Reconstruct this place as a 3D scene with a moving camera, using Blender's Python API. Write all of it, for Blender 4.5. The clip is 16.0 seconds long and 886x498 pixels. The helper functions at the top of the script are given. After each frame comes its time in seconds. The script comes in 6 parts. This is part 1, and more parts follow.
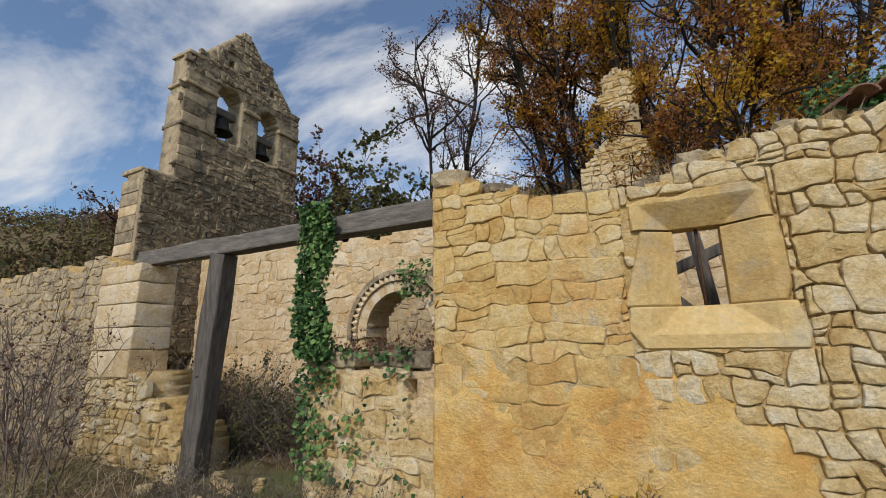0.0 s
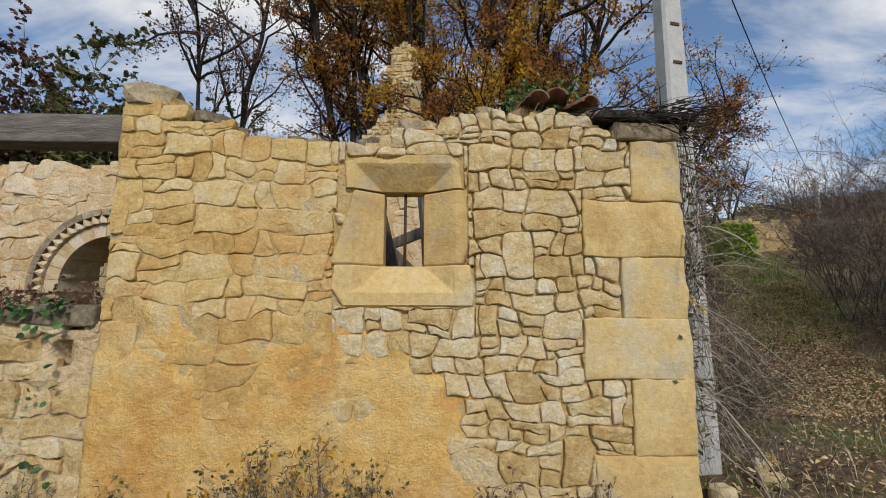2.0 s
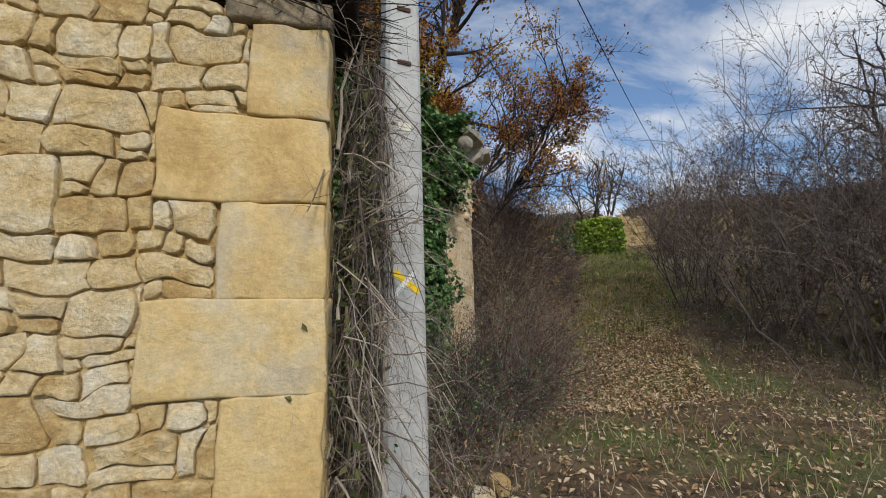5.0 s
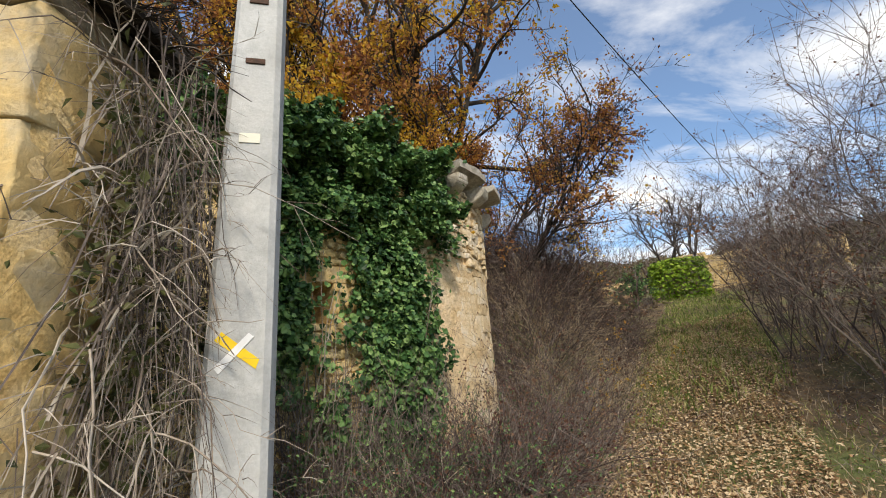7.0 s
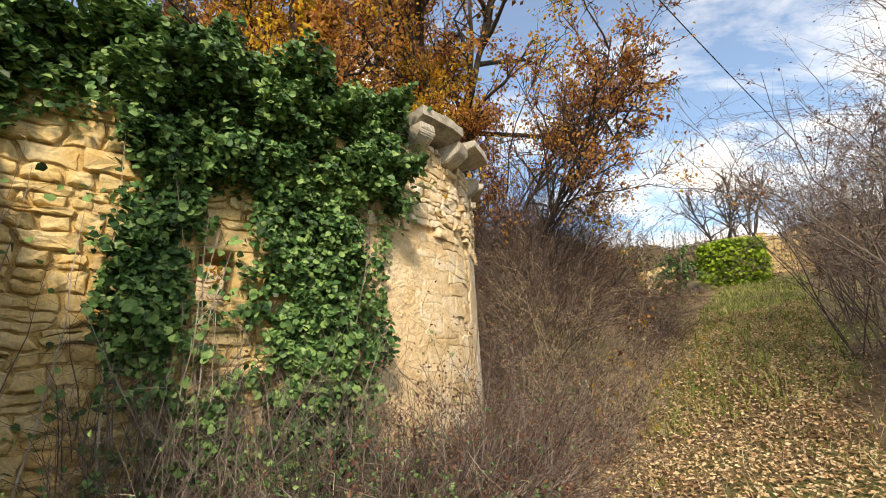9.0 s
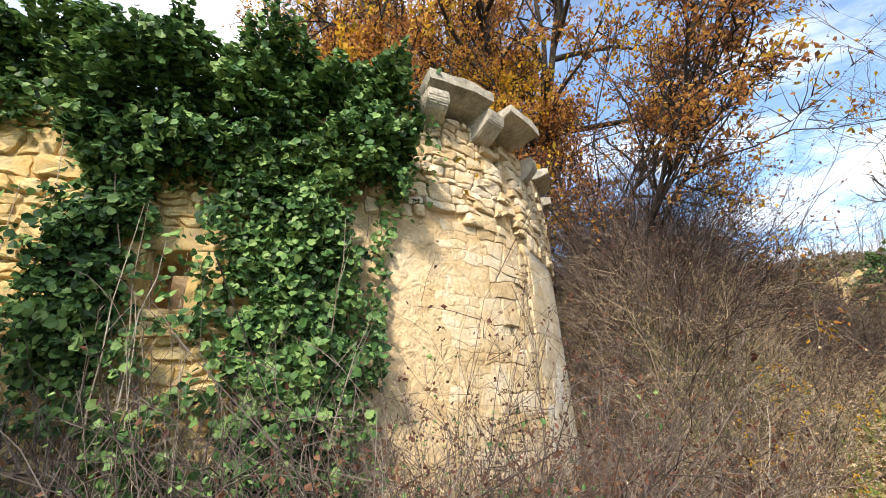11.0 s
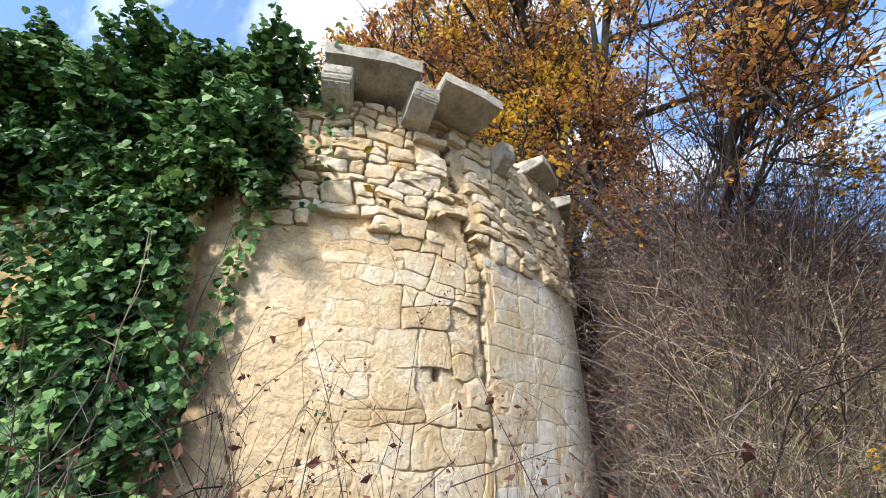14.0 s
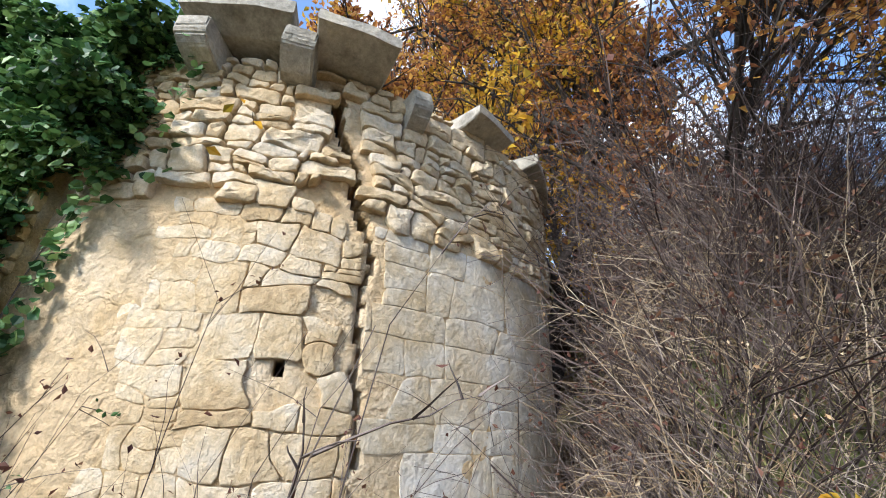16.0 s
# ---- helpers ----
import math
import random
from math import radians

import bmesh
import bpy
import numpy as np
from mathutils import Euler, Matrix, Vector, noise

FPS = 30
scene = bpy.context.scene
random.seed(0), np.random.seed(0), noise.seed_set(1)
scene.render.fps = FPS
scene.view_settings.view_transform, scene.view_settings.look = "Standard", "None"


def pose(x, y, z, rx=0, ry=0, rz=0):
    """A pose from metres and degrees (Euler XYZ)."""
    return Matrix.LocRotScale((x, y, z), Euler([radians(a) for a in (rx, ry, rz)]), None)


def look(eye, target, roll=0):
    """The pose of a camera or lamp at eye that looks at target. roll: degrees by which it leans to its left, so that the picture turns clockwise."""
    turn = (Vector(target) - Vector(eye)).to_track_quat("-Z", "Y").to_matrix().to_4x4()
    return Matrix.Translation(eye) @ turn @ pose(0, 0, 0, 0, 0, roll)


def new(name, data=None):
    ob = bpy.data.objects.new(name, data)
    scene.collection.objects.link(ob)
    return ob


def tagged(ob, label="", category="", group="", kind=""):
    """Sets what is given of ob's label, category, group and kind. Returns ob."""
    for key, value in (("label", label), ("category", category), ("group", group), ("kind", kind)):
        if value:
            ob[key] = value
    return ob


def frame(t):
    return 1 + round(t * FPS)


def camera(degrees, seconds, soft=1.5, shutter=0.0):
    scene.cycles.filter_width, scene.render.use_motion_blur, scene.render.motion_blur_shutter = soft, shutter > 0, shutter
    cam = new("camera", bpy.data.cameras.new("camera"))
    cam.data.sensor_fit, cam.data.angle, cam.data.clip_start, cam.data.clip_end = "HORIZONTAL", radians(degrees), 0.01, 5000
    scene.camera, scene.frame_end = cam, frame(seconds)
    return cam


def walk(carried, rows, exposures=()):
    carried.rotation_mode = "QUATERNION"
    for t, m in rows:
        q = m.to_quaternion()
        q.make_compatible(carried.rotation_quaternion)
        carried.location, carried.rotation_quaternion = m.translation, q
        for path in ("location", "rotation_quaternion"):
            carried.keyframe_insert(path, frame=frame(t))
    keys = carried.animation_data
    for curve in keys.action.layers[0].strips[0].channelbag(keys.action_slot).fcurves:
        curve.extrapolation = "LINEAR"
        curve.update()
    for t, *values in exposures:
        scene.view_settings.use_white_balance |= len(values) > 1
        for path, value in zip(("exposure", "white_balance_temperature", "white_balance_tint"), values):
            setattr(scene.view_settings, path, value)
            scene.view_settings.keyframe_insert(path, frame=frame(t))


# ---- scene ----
cam = camera(91.9, 16.0, soft=1.0)
PATH = [
    (0, (-2.676, -3.959, 1.665), (-3.561, -2.217, 2.091), -1.1),
    (0.5, (-2.621, -3.927, 1.657), (-3.351, -2.106, 2.046), -1.1),
    (1, (-2.492, -3.862, 1.646), (-2.991, -1.955, 1.987), -1.1),
    (1.5, (-2.31, -3.71, 1.622), (-2.542, -1.745, 1.915), -0.5),
    (2, (-2.061, -3.561, 1.583), (-2.041, -1.578, 1.847), 0.2),
    (2.5, (-1.707, -3.409, 1.538), (-1.529, -1.433, 1.794), 0.8),
    (3, (-1.363, -3.189, 1.519), (-1.051, -1.229, 1.769), 0.5),
    (3.5, (-0.994, -3.002, 1.503), (-0.555, -1.065, 1.738), -0.2),
    (4, (-0.637, -2.795, 1.423), (-0.122, -0.879, 1.676), -1.0),
    (4.5, (-0.232, -2.591, 1.438), (0.243, -0.663, 1.674), -1.0),
    (4.7, (-0.069, -2.503, 1.447), (0.376, -0.567, 1.683), -0.9),
    (6.8, (1.358, -1.55, 1.436), (1.435, 0.375, 1.973), -4.0),
    (7, (1.498, -1.44, 1.44), (1.545, 0.483, 1.99), -4.0),
    (7.5, (1.766, -1.141, 1.453), (1.757, 0.778, 2.016), -3.7),
    (8, (2.011, -0.849, 1.476), (1.952, 1.073, 2.026), -3.3),
    (8.5, (2.263, -0.574, 1.47), (2.153, 1.351, 2.0), -2.9),
    (9, (2.517, -0.296, 1.465), (2.349, 1.634, 1.961), -2.4),
    (9.2, (2.616, -0.19, 1.445), (2.419, 1.739, 1.936), -2.3),
    (11.3, (3.366, 1.34, 1.184), (2.572, 3.01, 1.946), -3.8),
    (11.5, (3.441, 1.437, 1.202), (2.611, 3.085, 1.975), -4.1),
    (12, (3.744, 1.751, 1.276), (2.737, 3.297, 2.047), -2.9),
    (12.5, (3.869, 2.053, 1.299), (2.777, 3.51, 2.126), -2.5),
    (13, (3.919, 2.338, 1.315), (2.863, 3.785, 2.205), -2.7),
    (13.5, (3.988, 2.626, 1.35), (2.958, 4.086, 2.25), -1.9),
    (14, (4.179, 2.982, 1.434), (3.009, 4.35, 2.306), 0.1),
    (14.5, (4.277, 3.292, 1.464), (3.048, 4.58, 2.377), 0.4),
    (15, (4.43, 3.652, 1.48), (3.149, 4.861, 2.428), 0.1),
    (15.5, (4.587, 4.02, 1.525), (3.213, 5.163, 2.423), 0.6),
    (16, (4.682, 4.383, 1.567), (3.259, 5.514, 2.401), 2.0),
]
walk(cam, [(t, look(eye, target, roll)) for t, eye, target, roll in PATH], 
     [(0, -0.25, 6700, 10), (4.7, -0.2, 6500, 10), (7.0, 0.4, 7000, 10), (9.2, 0.95, 8200, 11), (11.4, 1.22, 6900, 10), (13, 1.22, 6400, 10), (16, 1.2, 6000, 10)])

# ---- world and sun ----
SUN_AZ = radians(171)      # clockwise from +y, where the sun stands
SUN_EL = radians(37)
world = bpy.data.worlds.new("sky")
scene.world = world
world.use_nodes = True
wn, wl = world.node_tree.nodes, world.node_tree.links
wn.clear()


def wnode(kind, **values):
    n = wn.new(kind)
    for k, v in values.items():
        n.inputs[k].default_value = v
    return n


sky = wn.new("ShaderNodeTexSky")
sky.sky_type, sky.sun_disc = "NISHITA", False
sky.sun_elevation, sky.sun_rotation = SUN_EL, SUN_AZ
sky.air_density, sky.dust_density, sky.ozone_density = 1.0, 0.3, 3.0
tc = wn.new("ShaderNodeTexCoord")
sep = wn.new("ShaderNodeSeparateXYZ")
wl.new(tc.outputs["Generated"], sep.inputs[0])
lift = wn.new("ShaderNodeMath")
lift.operation, lift.inputs[1].default_value = "ADD", 0.22
wl.new(sep.outputs["Z"], lift.inputs[0])
flat = wn.new("ShaderNodeVectorMath")
flat.operation = "DIVIDE"
comb = wn.new("ShaderNodeCombineXYZ")
for k in range(3):
    wl.new(lift.outputs[0], comb.inputs[k])
wl.new(tc.outputs["Generated"], flat.inputs[0])
wl.new(comb.outputs[0], flat.inputs[1])
wmap = wn.new("ShaderNodeMapping")
wmap.inputs["Location"].default_value = (0.55, 0.3, 0)
wmap.inputs["Rotation"].default_value = (0, 0, radians(25))
wmap.inputs["Scale"].default_value = (0.9, 1.9, 0.4)
wl.new(flat.outputs[0], wmap.inputs[0])
cloud = wnode("ShaderNodeTexNoise", Scale=1.5, Detail=8.0, Roughness=0.58, Distortion=0.35)
wl.new(wmap.outputs[0], cloud.inputs["Vector"])
cramp = wn.new("ShaderNodeValToRGB")
cramp.color_ramp.elements[0].position, cramp.color_ramp.elements[1].position = 0.45, 0.69
cramp.color_ramp.elements[0].color = (0.07, 0.07, 0.07, 1)
wl.new(cloud.outputs["Fac"], cramp.inputs[0])
back_sky = wnode("ShaderNodeBackground", Strength=0.15)
back_cloud = wnode("ShaderNodeBackground", Color=(0.95, 0.97, 1.0, 1), Strength=1.0)
sat = wnode("ShaderNodeHueSaturation", Saturation=1.15, Value=1.05)
wl.new(sky.outputs[0], sat.inputs["Color"])
wl.new(sat.outputs[0], back_sky.inputs[0])
wmix = wn.new("ShaderNodeMixShader")
wout = wn.new("ShaderNodeOutputWorld")
wl.new(cramp.outputs[0], wmix.inputs[0])
wl.new(back_sky.outputs[0], wmix.inputs[1])
wl.new(back_cloud.outputs[0], wmix.inputs[2])
wl.new(wmix.outputs[0], wout.inputs[0])
sun = new("sun", bpy.data.lights.new("sun", "SUN"))
sun.data.energy, sun.data.angle, sun.data.color = 2.9, radians(9.0), (1.0, 0.93, 0.83)
sun.matrix_world = look((0, 0, 30), (-30 * math.sin(SUN_AZ), -30 * math.cos(SUN_AZ), 30 - 30 * math.tan(SUN_EL)))


# ---- materials ----
def material(name, colours, scale=6.0, rough=0.9, bump=0.5, bump_scale=40.0, vary=0.0, island=False, stain=None, stain_scale=1.3,
             stain_at=(0.5, 0.65), translucent=0.0, stretch=(1, 1, 1), metal=0.0, bump_dist=0.02, speckle=0.0, hewn=0.0):
    """A mottled surface: colours along a noise ramp, a second larger stain, grain by bump."""
    m = bpy.data.materials.new(name)
    m.use_nodes = True
    n, l = m.node_tree.nodes, m.node_tree.links
    bsdf = n["Principled BSDF"]
    out = n["Material Output"]
    co = n.new("ShaderNodeTexCoord")
    mp = n.new("ShaderNodeMapping")
    mp.inputs["Scale"].default_value = stretch
    l.new(co.outputs["Object"], mp.inputs[0])
    tex = n.new("ShaderNodeTexNoise")
    tex.inputs["Scale"].default_value, tex.inputs["Detail"].default_value, tex.inputs["Roughness"].default_value = scale, 7.0, 0.65
    l.new(mp.outputs[0], tex.inputs["Vector"])
    fac = tex.outputs["Fac"]
    if vary:
        if island:
            info = n.new("ShaderNodeNewGeometry")
            rnd = info.outputs["Random Per Island"]
        else:
            info = n.new("ShaderNodeObjectInfo")
            rnd = info.outputs["Random"]
        sc = n.new("ShaderNodeMath")
        sc.operation = "MULTIPLY_ADD"
        sc.inputs[1].default_value, sc.inputs[2].default_value = vary, -vary / 2
        l.new(rnd, sc.inputs[0])
        ad = n.new("ShaderNodeMath")
        ad.operation = "ADD"
        l.new(fac, ad.inputs[0])
        l.new(sc.outputs[0], ad.inputs[1])
        fac = ad.outputs[0]
    ramp = n.new("ShaderNodeValToRGB")
    els = ramp.color_ramp.elements
    while len(els) < len(colours):
        els.new(0.5)
    for k, c in enumerate(colours):
        els[k].position = 0.28 + 0.44 * k / max(1, len(colours) - 1)
        els[k].color = (*c, 1)
    l.new(fac, ramp.inputs[0])
    col = ramp.outputs[0]
    if stain:
        st = n.new("ShaderNodeTexNoise")
        st.inputs["Scale"].default_value, st.inputs["Detail"].default_value, st.inputs["Roughness"].default_value = stain_scale, 6.0, 0.6
        l.new(mp.outputs[0], st.inputs["Vector"])
        sr = n.new("ShaderNodeValToRGB")
        sr.color_ramp.elements[0].position, sr.color_ramp.elements[1].position = stain_at
        l.new(st.outputs["Fac"], sr.inputs[0])
        mx = n.new("ShaderNodeMixRGB")
        mx.inputs[2].default_value = (*stain, 1)
        l.new(sr.outputs[0], mx.inputs[0])
        l.new(col, mx.inputs[1])
        col = mx.outputs[0]
    if speckle:
        sp = n.new("ShaderNodeTexNoise")
        sp.inputs["Scale"].default_value, sp.inputs["Detail"].default_value, sp.inputs["Roughness"].default_value = scale * 7.0, 9.0, 0.75
        l.new(mp.outputs[0], sp.inputs["Vector"])
        sv = n.new("ShaderNodeMapRange")
        sv.inputs["From Min"].default_value, sv.inputs["From Max"].default_value = 0.32, 0.68
        sv.inputs["To Min"].default_value, sv.inputs["To Max"].default_value = 1 - speckle, 1 + speckle * 0.75
        l.new(sp.outputs["Fac"], sv.inputs["Value"])
        sm = n.new("ShaderNodeVectorMath")
        sm.operation = "SCALE"
        l.new(col, sm.inputs[0])
        l.new(sv.outputs[0], sm.inputs["Scale"])
        col = sm.outputs[0]
    l.new(col, bsdf.inputs["Base Color"])
    bsdf.inputs["Roughness"].default_value, bsdf.inputs["Metallic"].default_value = rough, metal
    bsdf.inputs["Specular IOR Level"].default_value = 0.25
    if bump:
        fine = n.new("ShaderNodeTexNoise")
        fine.inputs["Scale"].default_value, fine.inputs["Detail"].default_value, fine.inputs["Roughness"].default_value = bump_scale, 8.0, 0.7
        l.new(mp.outputs[0], fine.inputs["Vector"])
        bp = n.new("ShaderNodeBump")
        bp.inputs["Strength"].default_value, bp.inputs["Distance"].default_value = bump, bump_dist
        height = fine.outputs["Fac"]
        if hewn:
            big = n.new("ShaderNodeTexNoise")
            big.inputs["Scale"].default_value, big.inputs["Detail"].default_value, big.inputs["Distortion"].default_value = bump_scale * 0.4, 3.0, 0.8
            l.new(mp.outputs[0], big.inputs["Vector"])
            hm = n.new("ShaderNodeMath")
            hm.operation, hm.inputs[1].default_value = "MULTIPLY_ADD", hewn
            l.new(big.outputs["Fac"], hm.inputs[0])
            l.new(height, hm.inputs[2])
            height = hm.outputs[0]
        l.new(height, bp.inputs["Height"])
        l.new(bp.outputs[0], bsdf.inputs["Normal"])
    if translucent:
        tr = n.new("ShaderNodeBsdfTranslucent")
        l.new(col, tr.inputs[0])
        ms = n.new("ShaderNodeMixShader")
        ms.inputs[0].default_value = translucent
        l.new(bsdf.outputs[0], ms.inputs[1])
        l.new(tr.outputs[0], ms.inputs[2])
        l.new(ms.outputs[0], out.inputs[0])
    return m


M_STONE = material("limestone", [(0.44, 0.29, 0.12), (0.54, 0.39, 0.18), (0.60, 0.46, 0.25), (0.65, 0.53, 0.33), (0.66, 0.58, 0.43)], scale=6, vary=0.30, bump=1.0,
                   bump_scale=24, stain=(0.45, 0.38, 0.27), stain_scale=4, stain_at=(0.58, 0.80), speckle=0.30, hewn=1.3)
M_STONE_WARM = material("golden_rubble", [(0.47, 0.29, 0.10), (0.58, 0.40, 0.16), (0.63, 0.47, 0.22), (0.65, 0.52, 0.30)], scale=5, vary=0.34, bump=0.9,
                        bump_scale=24, stain=(0.56, 0.32, 0.11), stain_scale=1.6, stain_at=(0.52, 0.72), speckle=0.26, hewn=1.0)
M_STONE_OLD = material("weathered_limestone", [(0.15, 0.125, 0.09), (0.30, 0.24, 0.16), (0.42, 0.34, 0.23), (0.50, 0.41, 0.27)], scale=5, vary=0.35, bump=1.0,
                       bump_scale=18, stain=(0.13, 0.115, 0.09), stain_scale=3, stain_at=(0.54, 0.74), speckle=0.3, hewn=1.0)
M_PALE = material("pale_ashlar", [(0.50, 0.38, 0.22), (0.60, 0.51, 0.37), (0.68, 0.62, 0.52), (0.70, 0.67, 0.62)], scale=2.6, vary=0.12, bump=0.7,
                  bump_scale=20, stain=(0.58, 0.44, 0.26), stain_scale=1.5, stain_at=(0.55, 0.74), speckle=0.28, hewn=1.4)
M_GREYSTONE = material("grey_cornice_stone", [(0.22, 0.20, 0.16), (0.36, 0.33, 0.27), (0.46, 0.42, 0.35), (0.50, 0.44, 0.32)], scale=4, vary=0.2, bump=0.8,
                       bump_scale=24, stain=(0.17, 0.16, 0.13), stain_scale=3, stain_at=(0.55, 0.72), speckle=0.3, hewn=1.0)
M_GOLD = material("golden_ashlar", [(0.47, 0.31, 0.12), (0.57, 0.40, 0.17), (0.62, 0.46, 0.22), (0.59, 0.49, 0.31)], scale=3.0, vary=0.25, bump=0.6,
                  bump_scale=30, stain=(0.43, 0.38, 0.29), stain_scale=2.0, stain_at=(0.52, 0.74), speckle=0.2, hewn=0.8)
M_MORTAR = material("lime_mortar", [(0.40, 0.26, 0.10), (0.54, 0.38, 0.16), (0.62, 0.47, 0.24)], scale=9, bump=1.0, bump_scale=30,
                    stain=(0.54, 0.44, 0.28), stain_scale=1.8, speckle=0.35, hewn=1.2)
M_OCHRE = material("ochre_render", [(0.56, 0.30, 0.08), (0.65, 0.40, 0.13), (0.69, 0.46, 0.17), (0.69, 0.50, 0.23), (0.65, 0.51, 0.30)], scale=3.4, bump=0.7, bump_scale=50,
                   stain=(0.56, 0.29, 0.08), stain_scale=1.3, stain_at=(0.50, 0.68), bump_dist=0.03, speckle=0.22, hewn=1.0)
M_PLASTER = material("pale_plaster", [(0.52, 0.36, 0.17), (0.62, 0.46, 0.27), (0.66, 0.53, 0.36), (0.65, 0.57, 0.45)], scale=2.2, bump=1.0, bump_scale=22, bump_dist=0.03,
                     stain=(0.60, 0.39, 0.17), stain_scale=1.1, stain_at=(0.48, 0.68), speckle=0.28, hewn=1.6)
M_CREAM = material("cream_masonry", [(0.46, 0.33, 0.18), (0.59, 0.45, 0.27), (0.66, 0.54, 0.37), (0.68, 0.60, 0.48)], scale=4.5, vary=0.22, bump=1.0, bump_scale=22,
                   stain=(0.52, 0.34, 0.15), stain_scale=1.2, stain_at=(0.56, 0.76), speckle=0.26, hewn=1.2)
M_WOOD = material("grey_weathered_oak", [(0.09, 0.08, 0.075), (0.17, 0.155, 0.14), (0.27, 0.25, 0.22)], scale=4, stretch=(1, 6, 6), bump=0.8, bump_scale=18)
M_WOOD_UP = material("grey_weathered_post", [(0.06, 0.053, 0.049), (0.12, 0.108, 0.098), (0.20, 0.18, 0.16)], scale=4, stretch=(7, 7, 0.8), bump=0.9, bump_scale=14)
M_CONCRETE = material("pole_concrete", [(0.36, 0.365, 0.36), (0.47, 0.475, 0.465), (0.55, 0.55, 0.54)], scale=5, bump=0.35, bump_scale=50,
                      stain=(0.34, 0.335, 0.32), stain_scale=2.5, stain_at=(0.55, 0.76), speckle=0.12)
M_IRON = material("rusty_iron", [(0.05, 0.03, 0.022), (0.11, 0.06, 0.04)], scale=20, rough=0.8, bump=0.4)
M_BRONZE = material("dark_bronze", [(0.03, 0.03, 0.028), (0.07, 0.065, 0.055)], scale=8, rough=0.55, metal=0.7, bump=0.2)
M_TILE = material("old_clay_tile", [(0.10, 0.06, 0.045), (0.22, 0.12, 0.08), (0.30, 0.19, 0.13)], scale=12, bump=0.6)
M_YELLOW = material("yellow_paint", [(0.80, 0.52, 0.02), (0.85, 0.60, 0.03)], scale=14, rough=0.7, bump=0.1)
M_WHITE = material("white_paint", [(0.72, 0.72, 0.72), (0.82, 0.82, 0.82)], scale=14, rough=0.7, bump=0.1)
M_LABEL = material("faded_label", [(0.66, 0.64, 0.52), (0.74, 0.72, 0.62)], scale=20, rough=0.6, bump=0.0)
M_WIRE = material("cable_black", [(0.015, 0.015, 0.016), (0.03, 0.03, 0.03)], scale=20, bump=0.0)
M_GROUND = material("meadow_earth", [(0.06, 0.042, 0.028), (0.12, 0.085, 0.05), (0.20, 0.14, 0.08), (0.15, 0.13, 0.06)], scale=3.0, bump=1.0, bump_scale=12,
                    stain=(0.13, 0.15, 0.05), stain_scale=0.35, stain_at=(0.46, 0.62), bump_dist=0.06)
M_BARK = material("dark_bark", [(0.015, 0.012, 0.010), (0.04, 0.033, 0.027), (0.07, 0.06, 0.05)], scale=9, stretch=(1, 1, 0.3), bump=0.8, bump_scale=25)
M_TWIG = material("brown_twig", [(0.06, 0.046, 0.041), (0.125, 0.10, 0.088), (0.23, 0.19, 0.165)], scale=5, vary=0.5, island=True, bump=0.0)
M_DARKTWIG = material("dark_scrub_twig", [(0.035, 0.024, 0.022), (0.075, 0.055, 0.05), (0.15, 0.115, 0.10)], scale=5, vary=0.5, island=True, bump=0.0)
M_GREYTWIG = material("pale_dead_twig", [(0.12, 0.09, 0.07), (0.28, 0.23, 0.18), (0.42, 0.37, 0.31)], scale=5, vary=0.55, island=True, bump=0.0)
M_STRAW = material("dry_straw", [(0.26, 0.18, 0.10), (0.44, 0.34, 0.22), (0.60, 0.50, 0.36)], scale=4, vary=0.5, island=True, bump=0.0, translucent=0.2)
M_GRASS = material("meadow_grass", [(0.08, 0.12, 0.022), (0.17, 0.24, 0.05), (0.30, 0.33, 0.10), (0.44, 0.38, 0.18)], scale=2, vary=0.5, island=True, bump=0.0, translucent=0.25)
M_IVY = material("ivy_leaf", [(0.022, 0.058, 0.020), (0.055, 0.135, 0.042), (0.115, 0.225, 0.07), (0.21, 0.33, 0.11)], scale=1.5, vary=0.55, island=True, rough=0.45, bump=0.0, translucent=0.22)
M_HEDGE = material("fresh_creeper_leaf", [(0.10, 0.18, 0.015), (0.22, 0.35, 0.03), (0.34, 0.46, 0.05)], scale=1.5, vary=0.5, island=True, rough=0.5, bump=0.0, translucent=0.3)
M_OAK = material("autumn_oak_leaf", [(0.15, 0.06, 0.03), (0.30, 0.12, 0.045), (0.45, 0.20, 0.055), (0.56, 0.31, 0.07)], scale=0.55, vary=0.5, island=True, rough=0.6, bump=0.0, translucent=0.55)
M_OAKY = material("yellow_oak_leaf", [(0.24, 0.19, 0.02), (0.52, 0.28, 0.03), (0.68, 0.38, 0.035), (0.70, 0.48, 0.06)], scale=0.8, vary=0.5, island=True, rough=0.6, bump=0.0, translucent=0.6)
M_REDLEAF = material("russet_leaf", [(0.07, 0.03, 0.025), (0.14, 0.06, 0.04), (0.22, 0.12, 0.07)], scale=1.0, vary=0.5, island=True, rough=0.6, bump=0.0, translucent=0.3)
M_DEADLEAF = material("fallen_leaf", [(0.18, 0.10, 0.05), (0.38, 0.24, 0.12), (0.54, 0.38, 0.21), (0.64, 0.50, 0.32)], scale=1.0, vary=0.7, island=True, rough=0.7, bump=0.0, translucent=0.15)
M_OLIVE = material("olive_leaf", [(0.05, 0.06, 0.02), (0.11, 0.12, 0.04), (0.18, 0.17, 0.07)], scale=1.0, vary=0.6, island=True, rough=0.5, bump=0.0, translucent=0.25)
